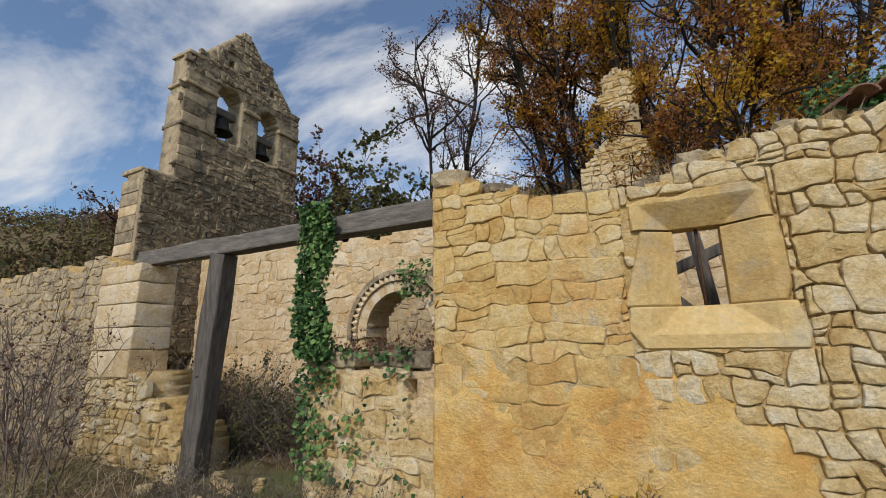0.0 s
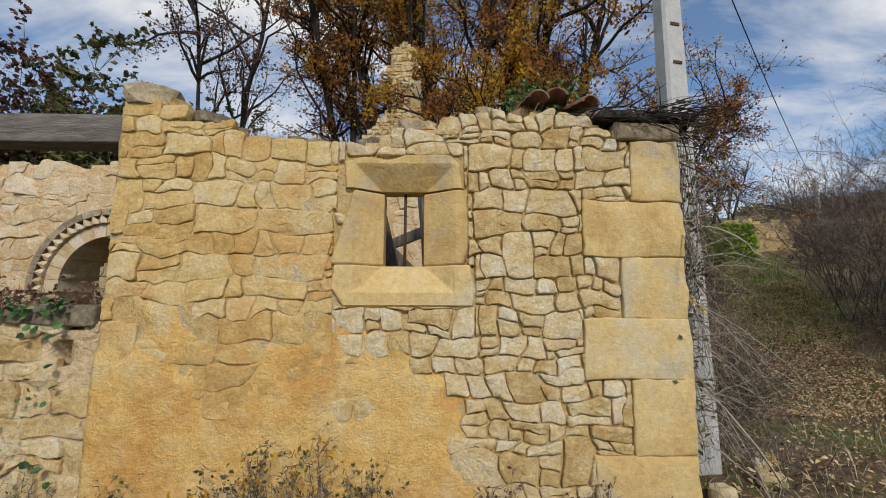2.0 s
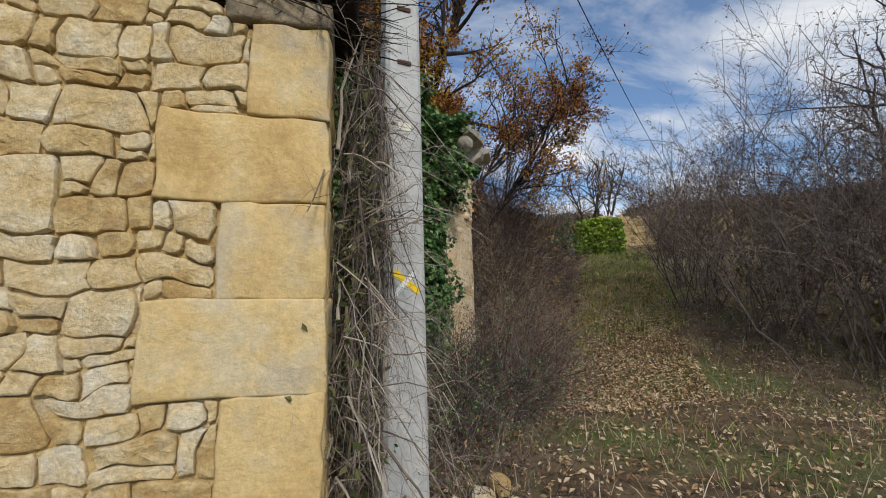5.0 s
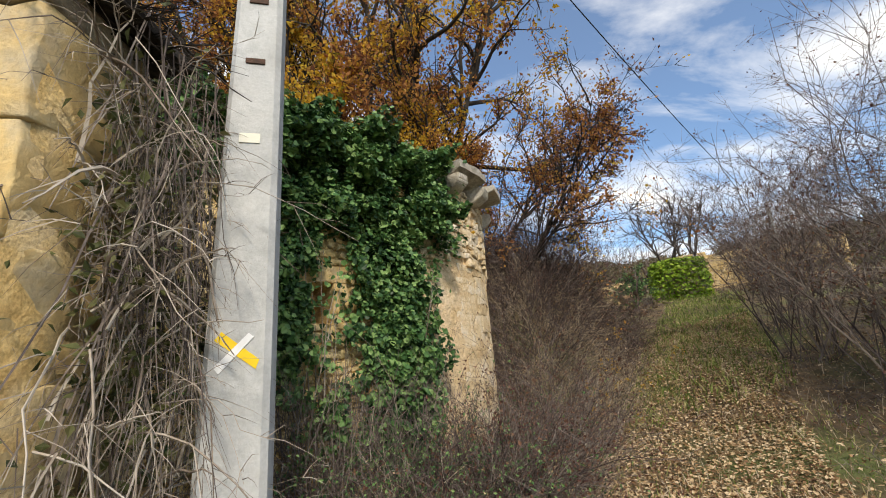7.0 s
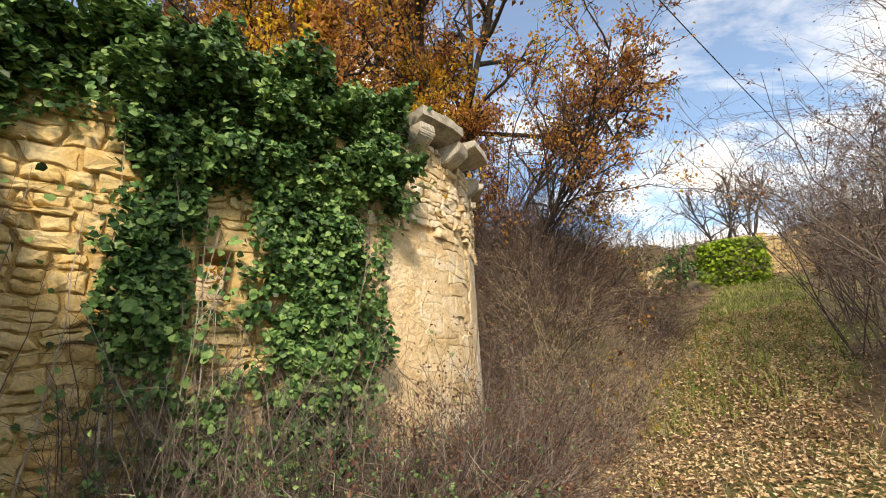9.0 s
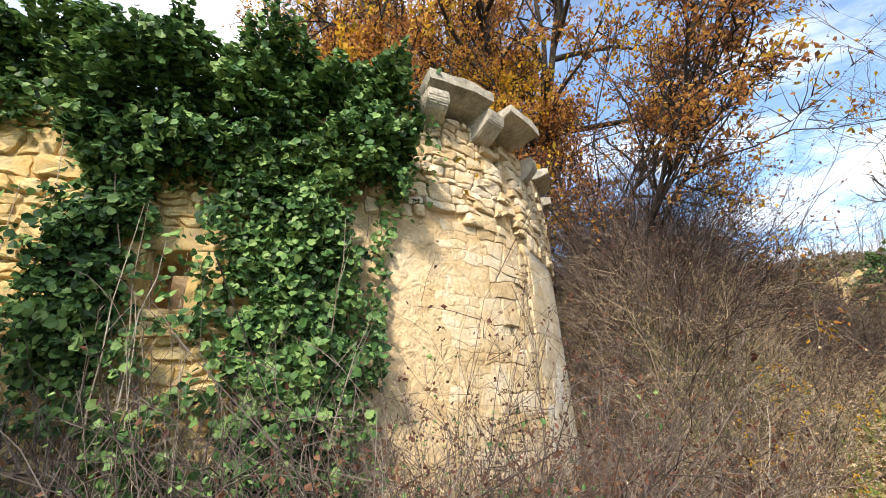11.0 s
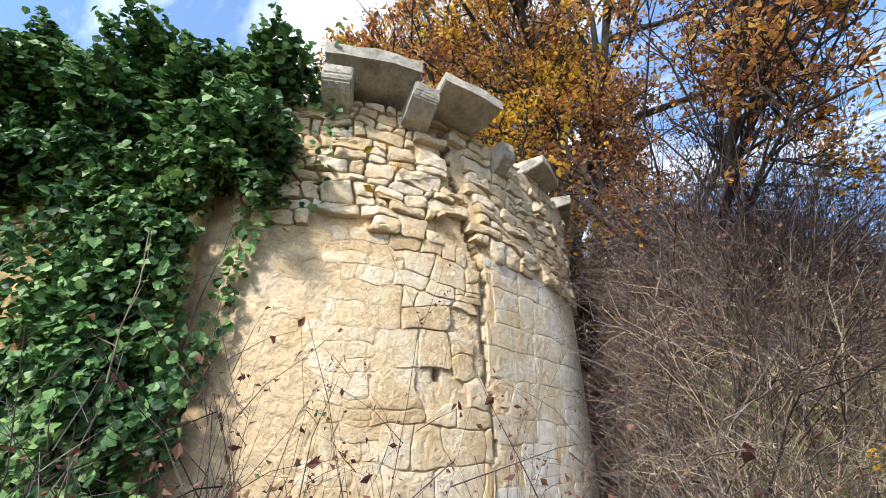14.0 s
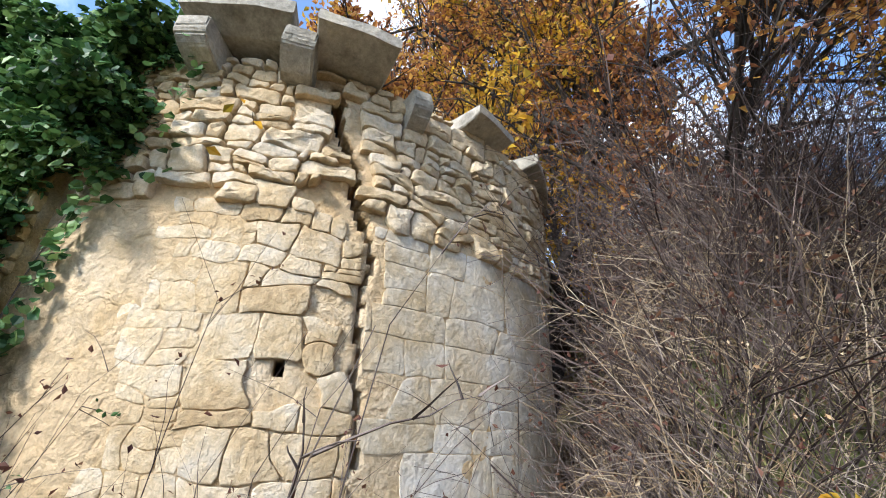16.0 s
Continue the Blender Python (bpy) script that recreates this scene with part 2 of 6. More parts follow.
M_SCRUB = material("far_scrub", [(0.07, 0.05, 0.03), (0.13, 0.10, 0.055), (0.15, 0.15, 0.05), (0.20, 0.13, 0.07)], scale=0.5, vary=0.6, island=True, bump=0.0, translucent=0.2)

# ---- building helpers ----
RNG = np.random.default_rng(7)
BASE = {}


def thing(name, at, label, category, kind="", group=""):
    ob = new(name)
    ob.location = at
    ob.empty_display_size = 0.1
    BASE[ob.name] = Vector(at)
    return tagged(ob, label, category, group, kind)


def mesh_from(name, verts, faces, mat, smooth=False, crisp=0):
    me = bpy.data.meshes.new(name)
    me.from_pydata([tuple(map(float, v)) for v in verts] if not isinstance(verts, np.ndarray) else verts.tolist(), [], faces if not isinstance(faces, np.ndarray) else faces.tolist())
    me.materials.append(mat)
    if smooth:
        me.polygons.foreach_set("use_smooth", [True] * len(me.polygons))
        if crisp:
            me.set_sharp_from_angle(angle=radians(crisp))
    me.update()
    return me


def part_of(name, verts, faces, mat, parent=None, label="", smooth=False, crisp=0):
    """One mesh, given in world places, as a part of a thing (or top-level with no parent)."""
    v = np.asarray(verts, float)
    if parent is not None:
        b = BASE[parent.name]
        v = v - np.array(b)
    ob = new(name, mesh_from(name, v, faces, mat, smooth, crisp))
    if parent is not None:
        ob.parent = parent
        BASE[ob.name] = BASE[parent.name]
    else:
        BASE[ob.name] = Vector((0, 0, 0))
    return tagged(ob, label)


def part(name, bm, mat, parent, label="", smooth=False):
    v = np.array([x.co[:] for x in bm.verts])
    bm.verts.index_update()
    f = [[x.index for x in p.verts] for p in bm.faces]
    bm.free()
    return part_of(name, v, f, mat, parent, label, smooth)


def rough_block(sx, sy, sz, m, cuts=2, jitter=0.012, bevel=0.02, seed=0):
    """A hewn block: bevelled, subdivided and roughened."""
    bm = bmesh.new()
    bmesh.ops.create_cube(bm, size=1, matrix=Matrix.Diagonal((sx, sy, sz, 1)))
    if bevel:
        bmesh.ops.bevel(bm, geom=bm.edges[:], offset=bevel, segments=2, affect="EDGES", profile=0.6)
    if cuts:
        bmesh.ops.subdivide_edges(bm, edges=[e for e in bm.edges if e.calc_length() > 0.12], cuts=cuts, use_grid_fill=True)
    for v in bm.verts:
        p = v.co * 7 + Vector((seed * 3.1, seed * 1.7, seed))
        v.co += Vector((noise.noise(p), noise.noise(p + Vector((9, 0, 0))), noise.noise(p + Vector((0, 9, 0))))) * jitter
    bmesh.ops.transform(bm, matrix=m, verts=bm.verts)
    return bm


def fnoise(x, y, z=0.0, octaves=4):
    return noise.fractal(Vector((x, y, z)), 0.9, 2.1, octaves)


def solid_grid(us, vs, inside, front, back):
    """A wall as two sheets over a grid, closed along its edges and openings. inside(u, v) tells which cells stand."""
    nu, nv = len(us), len(vs)
    keep = np.zeros((nu - 1, nv - 1), bool)
    for i in range(nu - 1):
        for j in range(nv - 1):
            keep[i, j] = inside((us[i] + us[i + 1]) / 2, (vs[j] + vs[j + 1]) / 2)
    idf, verts, faces = {}, [], []

    def vid(i, j, side):
        key = (i, j, side)
        if key not in idf:
            idf[key] = len(verts)
            verts.append((front if side == 0 else back)(us[i], vs[j]))
        return idf[key]
    for i in range(nu - 1):
        for j in range(nv - 1):
            if not keep[i, j]:
                continue
            faces.append([vid(i, j, 0), vid(i + 1, j, 0), vid(i + 1, j + 1, 0), vid(i, j + 1, 0)])
            faces.append([vid(i, j, 1), vid(i, j + 1, 1), vid(i + 1, j + 1, 1), vid(i + 1, j, 1)])
            for (di, dj, a, b) in ((-1, 0, (i, j), (i, j + 1)), (1, 0, (i + 1, j + 1), (i + 1, j)), (0, -1, (i + 1, j), (i, j)), (0, 1, (i, j + 1), (i + 1, j + 1))):
                p, q = i + di, j + dj
                if not (0 <= p < nu - 1 and 0 <= q < nv - 1 and keep[p, q]):
                    faces.append([vid(*a, 0), vid(*a, 1), vid(*b, 1), vid(*b, 0)][::-1])
    return np.array(verts), faces


def clip(poly, px, py, nx, ny):
    """Keeps of a polygon what lies on the inner side of a line."""
    out = []
    for k in range(len(poly)):
        a, b = poly[k - 1], poly[k]
        da, db = (a[0] - px) * nx + (a[1] - py) * ny, (b[0] - px) * nx + (b[1] - py) * ny
        if (da <= 0) != (db <= 0):
            s = da / (da - db)
            out.append((a[0] + (b[0] - a[0]) * s, a[1] + (b[1] - a[1]) * s))
        if db <= 0:
            out.append(b)
    return out


def area_of(poly):
    P = np.array(poly)
    return abs(float(np.sum(P[:, 0] * np.roll(P[:, 1], -1) - P[:, 1] * np.roll(P[:, 0], -1)))) / 2


def outside(poly, rect):
    """The parts of a polygon that lie outside a rectangle, beside it first, then under and over it."""
    x0, x1, y0, y1 = rect
    xs, ys = [q[0] for q in poly], [q[1] for q in poly]
    if max(xs) <= x0 or min(xs) >= x1 or max(ys) <= y0 or min(ys) >= y1:
        return [poly]
    mid = clip(clip(poly, x0, 0, -1, 0), x1, 0, 1, 0)
    got = [clip(poly, x0, 0, 1, 0), clip(poly, x1, 0, -1, 0)]
    if len(mid) >= 3:
        got += [clip(mid, 0, y0, 0, 1), clip(mid, 0, y1, 0, -1)]
    return [q for q in got if len(q) >= 3 and area_of(q) > 0.0025]


def rubble_cells(u0, u1, v0, v1, height, width, rng, skip=(), allow=None, wave=0.30, small=0.22, tall=0.24, warped=0.42):
    """Rough coursed stones as polygons: pairs of wavy courses, some stones through both, some split in two."""
    rows = [v0 - rng.uniform(0, height)]
    while rows[-1] < v1:
        rows.append(rows[-1] + height * rng.uniform(0.62, 1.32))
    rows += [rows[-1] + height, rows[-1] + 2 * height]
    off = rng.uniform(0, 90, len(rows))

    def edge(k, u):
        return rows[k] + wave * height * (noise.noise(Vector((u * 1.6, off[k], 0))) + 0.55 * noise.noise(Vector((u * 5.3, off[k], 4))))

    def course(ya, yb, ua, ub, la, lb, depth=0):
        """Stones side by side between two edges; la, lb: lean of the ends."""
        out, a, lean = [], ua, la
        while a < ub - 1e-4:
            h = yb((a + ub) / 2) - ya((a + ub) / 2)
            w = max(0.055, width * rng.choice([0.42, 0.7, 1.0, 1.35, 1.8], p=[0.2, 0.24, 0.26, 0.18, 0.12]))
            b = ub if ub - a - w < 0.45 * width else a + w
            lean_b = lb if b == ub else rng.normal(0, 0.16) * h
            if depth == 0 and h > 0.10 and rng.random() < small:
                s, tilt = rng.uniform(0.35, 0.65), rng.normal(0, 0.10)
                mid = lambda u, a=a, b=b, s=s, tilt=tilt: ya(u) + (yb(u) - ya(u)) * (s + tilt * (u - a) / (b - a))
                out += course(ya, mid, a, b, lean * s, lean_b * s, 1) + course(mid, yb, a, b, lean * s, lean_b * s, 1)
            else:
                us_ = [a + (b - a) * t for t in (0, 0.34, 0.67, 1)]
                low = [(u, ya(u)) for u in us_]
                top = [(u + (lean if i == 0 else lean_b if i == 3 else (lean + lean_b) / 2), yb(u)) for i, u in enumerate(us_)]
                out.append(low + top[::-1])
            a, lean = b, lean_b
        return out

    polys = []
    for k in range(0, len(rows) - 3, 2):
        y0, y1, y2 = (lambda u, q=k: edge(q, u)), (lambda u, q=k + 1: edge(q, u)), (lambda u, q=k + 2: edge(q, u))
        a, lean = u0 - rng.uniform(0, width), 0.0
        while a < u1:
            if rng.random() < tall:
                b, lean_b = a + width * rng.uniform(0.55, 1.15), rng.normal(0, 0.03)
                polys.append([(a, y0(a)), (b, y0(b)), (b + lean_b, y2(b)), ((a + b) / 2, y2((a + b) / 2)), (a + lean, y2(a))])
            else:
                b, lean_b = a + width * rng.uniform(1.4, 3.6), rng.normal(0, 0.03)
                polys += course(y0, y1, a, b, 0, 0) + course(y1, y2, a, b, lean, lean_b)
            a, lean = b, lean_b
    q0 = rng.uniform(0, 50)

    def warp(u, v):
        w = warped * height
        return (u + w * noise.noise(Vector((u * 3.1, v * 4.5, q0))) + 0.5 * w * noise.noise(Vector((u * 8, v * 10, q0))),
                v + 0.8 * w * noise.noise(Vector((u * 3.3, v * 3.6, q0 + 9))) + 0.45 * w * noise.noise(Vector((u * 9, v * 9, q0 + 9))))
    cells = []
    for poly in polys:
        poly = [warp(*q) for k, a in enumerate(poly) for q in ((a, ((a[0] + poly[(k + 1) % len(poly)][0]) / 2, (a[1] + poly[(k + 1) % len(poly)][1]) / 2)) if math.dist(a, poly[(k + 1) % len(poly)]) > 0.09 else (a,))]
        for x, y, nx_, ny_ in ((u0, 0, -1, 0), (u1, 0, 1, 0), (0, v0, 0, -1), (0, v1, 0, 1)):
            poly = clip(poly, x, y, nx_, ny_) if len(poly) >= 3 else poly
        got = [poly] if len(poly) >= 3 and area_of(poly) > 0.002 else []
        for rect in skip:
            got = [q for g in got for q in outside(g, rect)]
        for q in got:
            a, b = np.mean(q, 0)
            if allow is None or allow(a, b):
                cells.append(((float(a), float(b)), q))
    return cells


def stone_mesh(poly, place, rng, joint=0.010, proud=0.05, sink=0.05):
    """One stone over its cell: worn outline, rounded rim and an uneven hewn face. place(u, v, d) gives its points."""
    P = [p for i, p in enumerate(poly) if math.dist(p, poly[i - 1]) > 0.008]
    if len(P) < 3:
        return None
    R = np.array(P)
    R = np.stack([R * 0.88 + np.roll(R, -1, 0) * 0.12, R * 0.12 + np.roll(R, -1, 0) * 0.88], 1).reshape(-1, 2)
    step = np.hypot(*(np.roll(R, -1, 0) - R).T)
    run = np.r_[0, np.cumsum(step)]
    ring = int(min(22, max(10, run[-1] / 0.042)))
    at = np.linspace(0, run[-1], ring, endpoint=False)
    R = np.c_[np.interp(at, run, np.r_[R[:, 0], R[0, 0]]), np.interp(at, run, np.r_[R[:, 1], R[0, 1]])]
    c = R.mean(0)
    D = R - c
    r = np.hypot(*D.T)[:, None]
    reach = float(r.mean())
    if reach < 0.028:
        return None
    flat_face = proud < 0.012
    seed = rng.uniform(0, 60)
    chip = np.array([noise.noise(Vector((p[0] * 16, p[1] * 16, seed))) for p in R])[:, None]
    D = D * np.maximum(0.4, 1 - (joint * rng.uniform(0.3, 1.5, (ring, 1)) + (0.004 if flat_face else 0.009) * np.abs(chip)) / r)
    tilt = rng.normal(0, 0.13, 2) * (0 if flat_face else min(1, proud / 0.03))
    rough_d = proud * (0.10 if flat_face else 0.42)

    def skin(p, dd, amount):
        n = noise.noise(Vector((p[0] * 8, p[1] * 8, seed))) + 0.9 * noise.noise(Vector((p[0] * 20, p[1] * 20, seed)))
        return place(p[0], p[1], dd + amount * (rough_d * n + float((p - c) @ tilt) * 0.5))
    r1, r2 = max(0.86, 1 - 0.006 / reach), max(0.70, 1 - 0.020 / reach)
    rings = [[place(p[0], p[1], -sink) for p in c + D]]
    for s, dd, amount in ((1.0, proud * 0.42, 0.4), (r1, proud * 0.84, 0.9), (r2, proud * 0.98, 1.0), (0.42, proud * 1.02, 1.15)):
        rings.append([skin(p, dd, amount) for p in c + D * s])
    verts = [v for g in rings for v in g] + [skin(c, proud * 1.03, 1.0)]
    faces = []
    for k in range(4):
        for i in range(ring):
            j = (i + 1) % ring
            faces.append([k * ring + i, k * ring + j, (k + 1) * ring + j, (k + 1) * ring + i])
    top = 4 * ring
    faces += [[top + i, top + (i + 1) % ring, 5 * ring] for i in range(ring)]
    return np.array(verts), faces


def lay_stones(cells, place, rng, mat, parent, name="stone", proud=0.05, joint=0.010, limit=300, order=None, flip=False):
    """Stones as parts of their own, up to the limit; the rest joined into one mesh."""
    made = []
    for (a, b), poly in cells:
        pr = proud(a, b) if callable(proud) else proud
        if pr is None:
            continue
        s = stone_mesh(poly, place, rng, joint=joint, proud=pr * rng.uniform(0.6, 1.35))
        if s:
            made.append(((a, b), s))
    if order:
        made.sort(key=lambda q: order(*q[0]))
    rest_v, rest_f = [], []
    count = 0
    for k, (_, (v, f)) in enumerate(made):
        if flip:
            f = [q[::-1] for q in f]
        if k < limit:
            part_of(name, v, f, mat, parent, "", True, 24)
        else:
            rest_f += [[i + count for i in q] for q in f]
            rest_v.append(v)
            count += len(v)
    if rest_v:
        tagged(part_of(name + "work", np.concatenate(rest_v), rest_f, mat, parent, "", True, 24), kind="stuff")


def tubes(paths, radii, sides=3):
    """Tapered stems along many paths of equal length: arrays (n, k, 3) and (n, k)."""
    P = np.asarray(paths, float)
    Rr = np.asarray(radii, float)
    n, k, _ = P.shape
    T = np.gradient(P, axis=1)
    T /= np.linalg.norm(T, axis=2, keepdims=True) + 1e-9
    up = np.where(np.abs(T[..., 2:3]) > 0.9, np.array([1.0, 0, 0]), np.array([0, 0, 1.0]))
    A = np.cross(T, up)
    A /= np.linalg.norm(A, axis=2, keepdims=True) + 1e-9
    B = np.cross(T, A)
    ang = np.arange(sides) * 2 * np.pi / sides
    V = P[:, :, None, :] + Rr[:, :, None, None] * (np.cos(ang)[None, None, :, None] * A[:, :, None, :] + np.sin(ang)[None, None, :, None] * B[:, :, None, :])
    V = V.reshape(-1, 3)
    base = (np.arange(n) * k * sides)[:, None, None]
    ii = (np.arange(k - 1) * sides)[None, :, None]
    jj = np.arange(sides)[None, None, :]
    j2 = (jj + 1) % sides
    F = np.stack([base + ii + jj, base + ii + j2, base + ii + sides + j2, base + ii + sides + jj], -1).reshape(-1, 4)
    return V, F


def leaf_mesh(P, size, rng, up=0.3, out=None, slim=0.62):
    """Folded, pointed leaves at the places P; out: directions that they face."""
    n = len(P)
    N = rng.normal(0, 1, (n, 3)) + np.array([0, 0, up])
    if out is not None:
        N = N * 0.85 + out
    N /= np.linalg.norm(N, axis=1, keepdims=True) + 1e-9
    T = rng.normal(0, 1, (n, 3))
    T -= N * (T * N).sum(1, keepdims=True)
    T /= np.linalg.norm(T, axis=1, keepdims=True) + 1e-9
    B = np.cross(N, T)
    s = (size * rng.uniform(0.6, 1.35, n))[:, None]
    V = np.stack([P - T * s * 0.5, P + B * s * slim * 0.5 + N * s * 0.12 - T * s * 0.08, P + T * s * 0.55, P - B * s * slim * 0.5 + N * s * 0.12 - T * s * 0.08], 1).reshape(-1, 3)
    if slim > 0.8:
        # broad lobed leaves: six corners
        V = np.stack([P - T * s * 0.42, P - T * s * 0.30 + B * s * slim * 0.42 + N * s * 0.08, P + T * s * 0.12 + B * s * slim * 0.50 + N * s * 0.10, P + T * s * 0.55 - N * s * 0.05,
                      P + T * s * 0.12 - B * s * slim * 0.50 + N * s * 0.10, P - T * s * 0.30 - B * s * slim * 0.42 + N * s * 0.08], 1).reshape(-1, 3)
        k = (np.arange(n) * 6)[:, None]
        return V, np.concatenate([k + np.array([q]) for q in ([0, 1, 2], [0, 2, 3], [0, 3, 4], [0, 4, 5])])
    F = np.concatenate([(np.arange(n) * 4)[:, None] + np.array([[0, 1, 2]]), (np.arange(n) * 4)[:, None] + np.array([[0, 2, 3]])])
    return V, F


def smooth_step(a, b, x):
    t = np.clip((x - a) / (b - a), 0, 1)
    return t * t * (3 - 2 * t)


def ground_z(x, y):
    """Height of the land: flat by the house, a bank beside the apse, hills behind."""
    x, y = np.asarray(x, float), np.asarray(y, float)
    s = x * 0.6 + y * 0.8
    ramp = 0.235 * np.maximum(0, s - 6.0 + 2.2 * np.exp(-((s - 6) / 3.0) ** 2) * 0)
    ramp = np.where(s > 6, ramp * smooth_step(5, 11, s), 0) * smooth_step(-8, 2, x)
    left = 0.42 * np.maximum(0, (-x * 0.62 + y * 0.78) - 15)
    back = 2.2 * smooth_step(8.2, 10.5, y) * smooth_step(7, 3, x - 0.45 * (y - 8)) + 0.26 * np.maximum(0, y - 12) * smooth_step(8, 2, x - 0.5 * (y - 8)) + 0.3 * np.maximum(0, y - 13) * smooth_step(3, -6, x + 0.1 * (y - 12))
    z = np.maximum(np.maximum(ramp, left), back)
    z = np.where(z > 12, 12 + 14 * (1 - np.exp(-(z - 12) / 14)), z)
    e = -(x - 4.2) * 0.835 + (y - 5.46) * 0.55
    bank = 3.2 * smooth_step(0.2, 2.4, e) * smooth_step(4.6, 8.0, y) * smooth_step(17, 9.5, y + 0.5 * (x - 3)) * smooth_step(-6, -1, x)
    bank = bank * smooth_step(0.1, 1.7, (x - 4.68) * 0.79 + (y - 4.38) * 0.613)
    z = np.maximum(z, bank) + 0.3 * np.minimum(z, bank)
    dip = -0.05 + 0.05 * np.sin(x * 1.3 + y * 0.7) * np.cos(y * 1.1 - x * 0.4)
    return z + dip


# ---- ground ----
def axis_steps(fine, far):
    a = list(np.arange(-fine, fine + 0.01, 0.25))
    s = 0.3
    while a[-1] < far:
        s *= 1.13
        a.append(a[-1] + s)
    b = [-v for v in a[::-1] if v > fine]
    return np.array(b + a)


gx, gy = axis_steps(16, 900) + 2, axis_steps(16, 900) + 5
GX, GY = np.meshgrid(gx, gy, indexing="ij")
GZ = ground_z(GX, GY)
far_fade = smooth_step(140, 60, np.hypot(GX, GY))
GZ = GZ * np.where(np.hypot(GX, GY) > 60, 0.75 + 0.25 * far_fade, 1)
near = np.hypot(GX, GY) < 40
for i, j in zip(*np.nonzero(near)):
    GZ[i, j] += 0.05 * fnoise(GX[i, j] * 1.4, GY[i, j] * 1.4)
nx, ny = GX.shape
gi = np.arange(nx * ny).reshape(nx, ny)
gf = np.stack([gi[:-1, :-1], gi[1:, :-1], gi[1:, 1:], gi[:-1, 1:]], -1).reshape(-1, 4)
ground = part_of("ground", np.stack([GX, GY, GZ], -1).reshape(-1, 3), gf, M_GROUND, None, "", True)
tagged(ground, "leaf-strewn earth and thin grass rising to a hill", "ground", kind="structure")

# ---- the front wall of the ruined house ----
rng = np.random.default_rng(11)
TOP_X = [-4.85, -4.5, -4.26, -3.9, -3.66, -3.12, -2.8, -2.49, -2.15, -1.8, -1.21, -0.76, 0.0]
TOP_Z = [3.33, 3.36, 3.24, 3.16, 3.02, 2.97, 2.98, 3.10, 3.16, 3.24, 3.32, 3.22, 3.0]
WIN = (-2.93, -1.76, 1.56, 2.88)
WIN_SKIP = [(-2.86, -1.85, 2.57, 2.86), (-2.84, -1.82, 2.25, 2.58), (-2.94, -1.82, 1.90, 2.26), (-2.93, -1.76, 1.58, 1.91)]
QUOINS = [(-0.42, 2.47, 3.0), (-0.85, 1.995, 2.47), (-0.55, 1.49, 1.995), (-0.87, 1.0, 1.49), (-0.50, 0.42, 1.0), (-0.82, -0.3, 0.42)]


def wall_top(x):
    return float(np.interp(x, TOP_X, TOP_Z))


def in_window(x, z):
    return -2.76 < x < -1.95 and 1.72 < z < 2.76


def coat(x, z):
    """How much render is left on the wall: much below and towards the low wall."""
    n = 0.5 * fnoise(x * 1.1 + 3, z * 1.3) + 0.25 * fnoise(x * 3.1, z * 3.3 + 5)
    a = 1.40 - 0.14 * max(0, x + 3.2) - z - 0.75 * max(0, x + 2.35)
    b = 0.4 * (1 if x < -4.0 else 0) * 0.5
    return a * 1.1 + b + n * 1.6


def front_face(x, z):
    d = 0.012 * fnoise(x * 6, z * 6) + 0.012 * fnoise(x * 1.7, z * 1.7, 4)
    if x < -2.95:
        d += 0.016 + 0.012 * fnoise(x * 2.3, z * 2.6, 8)
    return (x, (0.014 if x > -2.95 else 0.012) - d, z)


house_front = thing("wall_front", (-2.4, 0.2, 0), "ruined yellow limestone rubble wall with ochre render", "wall", "structure")
us, vs = np.linspace(-4.8, 0.0, 81), np.linspace(-0.4, 3.4, 65)
v, f = solid_grid(us, vs, lambda x, z: z < wall_top(x) - 0.06 and not in_window(x, z) and not (x > -0.45 and z > 2.98), front_face, lambda x, z: (x, 0.55 + 0.02 * fnoise(x * 3, z * 3), z))
part_of("mortar", v, f, M_MORTAR, house_front, "", True)
us, vs = np.linspace(-4.82, -1.2, 110), np.linspace(-0.4, 1.9, 75)
v, f = solid_grid(us, vs, lambda x, z: coat(x, z) > -0.2 and not (WIN[0] < x < WIN[1] and z > WIN[2]),
                  lambda x, z: (x, 0.026 - 0.056 * float(smooth_step(-0.2, 0.75, coat(x, z))) - 0.010 * fnoise(x * 5, z * 5, 2) - 0.006 * fnoise(x * 14, z * 14, 2), z), lambda x, z: (x, 0.05, z))
part_of("render_coat", v, f, M_OCHRE, house_front, "ochre lime render, worn through in patches", True)


def front_place(u, w, d):
    return (u, -d, w)


def front_proud(a, b):
    if coat(a, b) > 0.6:
        return None
    return 0.021 if a < -2.9 else 0.028


cells = rubble_cells(-4.8, 0.0, -0.35, 3.4, 0.17, 0.26, rng, skip=WIN_SKIP + [(x, 0.02, a, b) for x, a, b in QUOINS] + [(-0.52, 0.05, 3.0, 3.5)], allow=lambda a, b: b < wall_top(a) - 0.03)
cells = [(c, clip(p, 0, wall_top(c[0]) + 0.02, 0, 1)) for c, p in cells]
cells = [c for c in cells if len(c[1]) >= 3]
lay_stones([c for c in cells if c[0][0] > -2.92], front_place, rng, M_STONE, house_front, proud=front_proud, joint=0.005, limit=210, order=lambda a, b: -a)
wide = rubble_cells(-4.8, -2.92, -0.35, 3.4, 0.21, 0.33, rng, skip=WIN_SKIP, allow=lambda a, b: b < wall_top(a) - 0.03)
wide = [(c, clip(p, 0, wall_top(c[0]) + 0.02, 0, 1)) for c, p in wide]
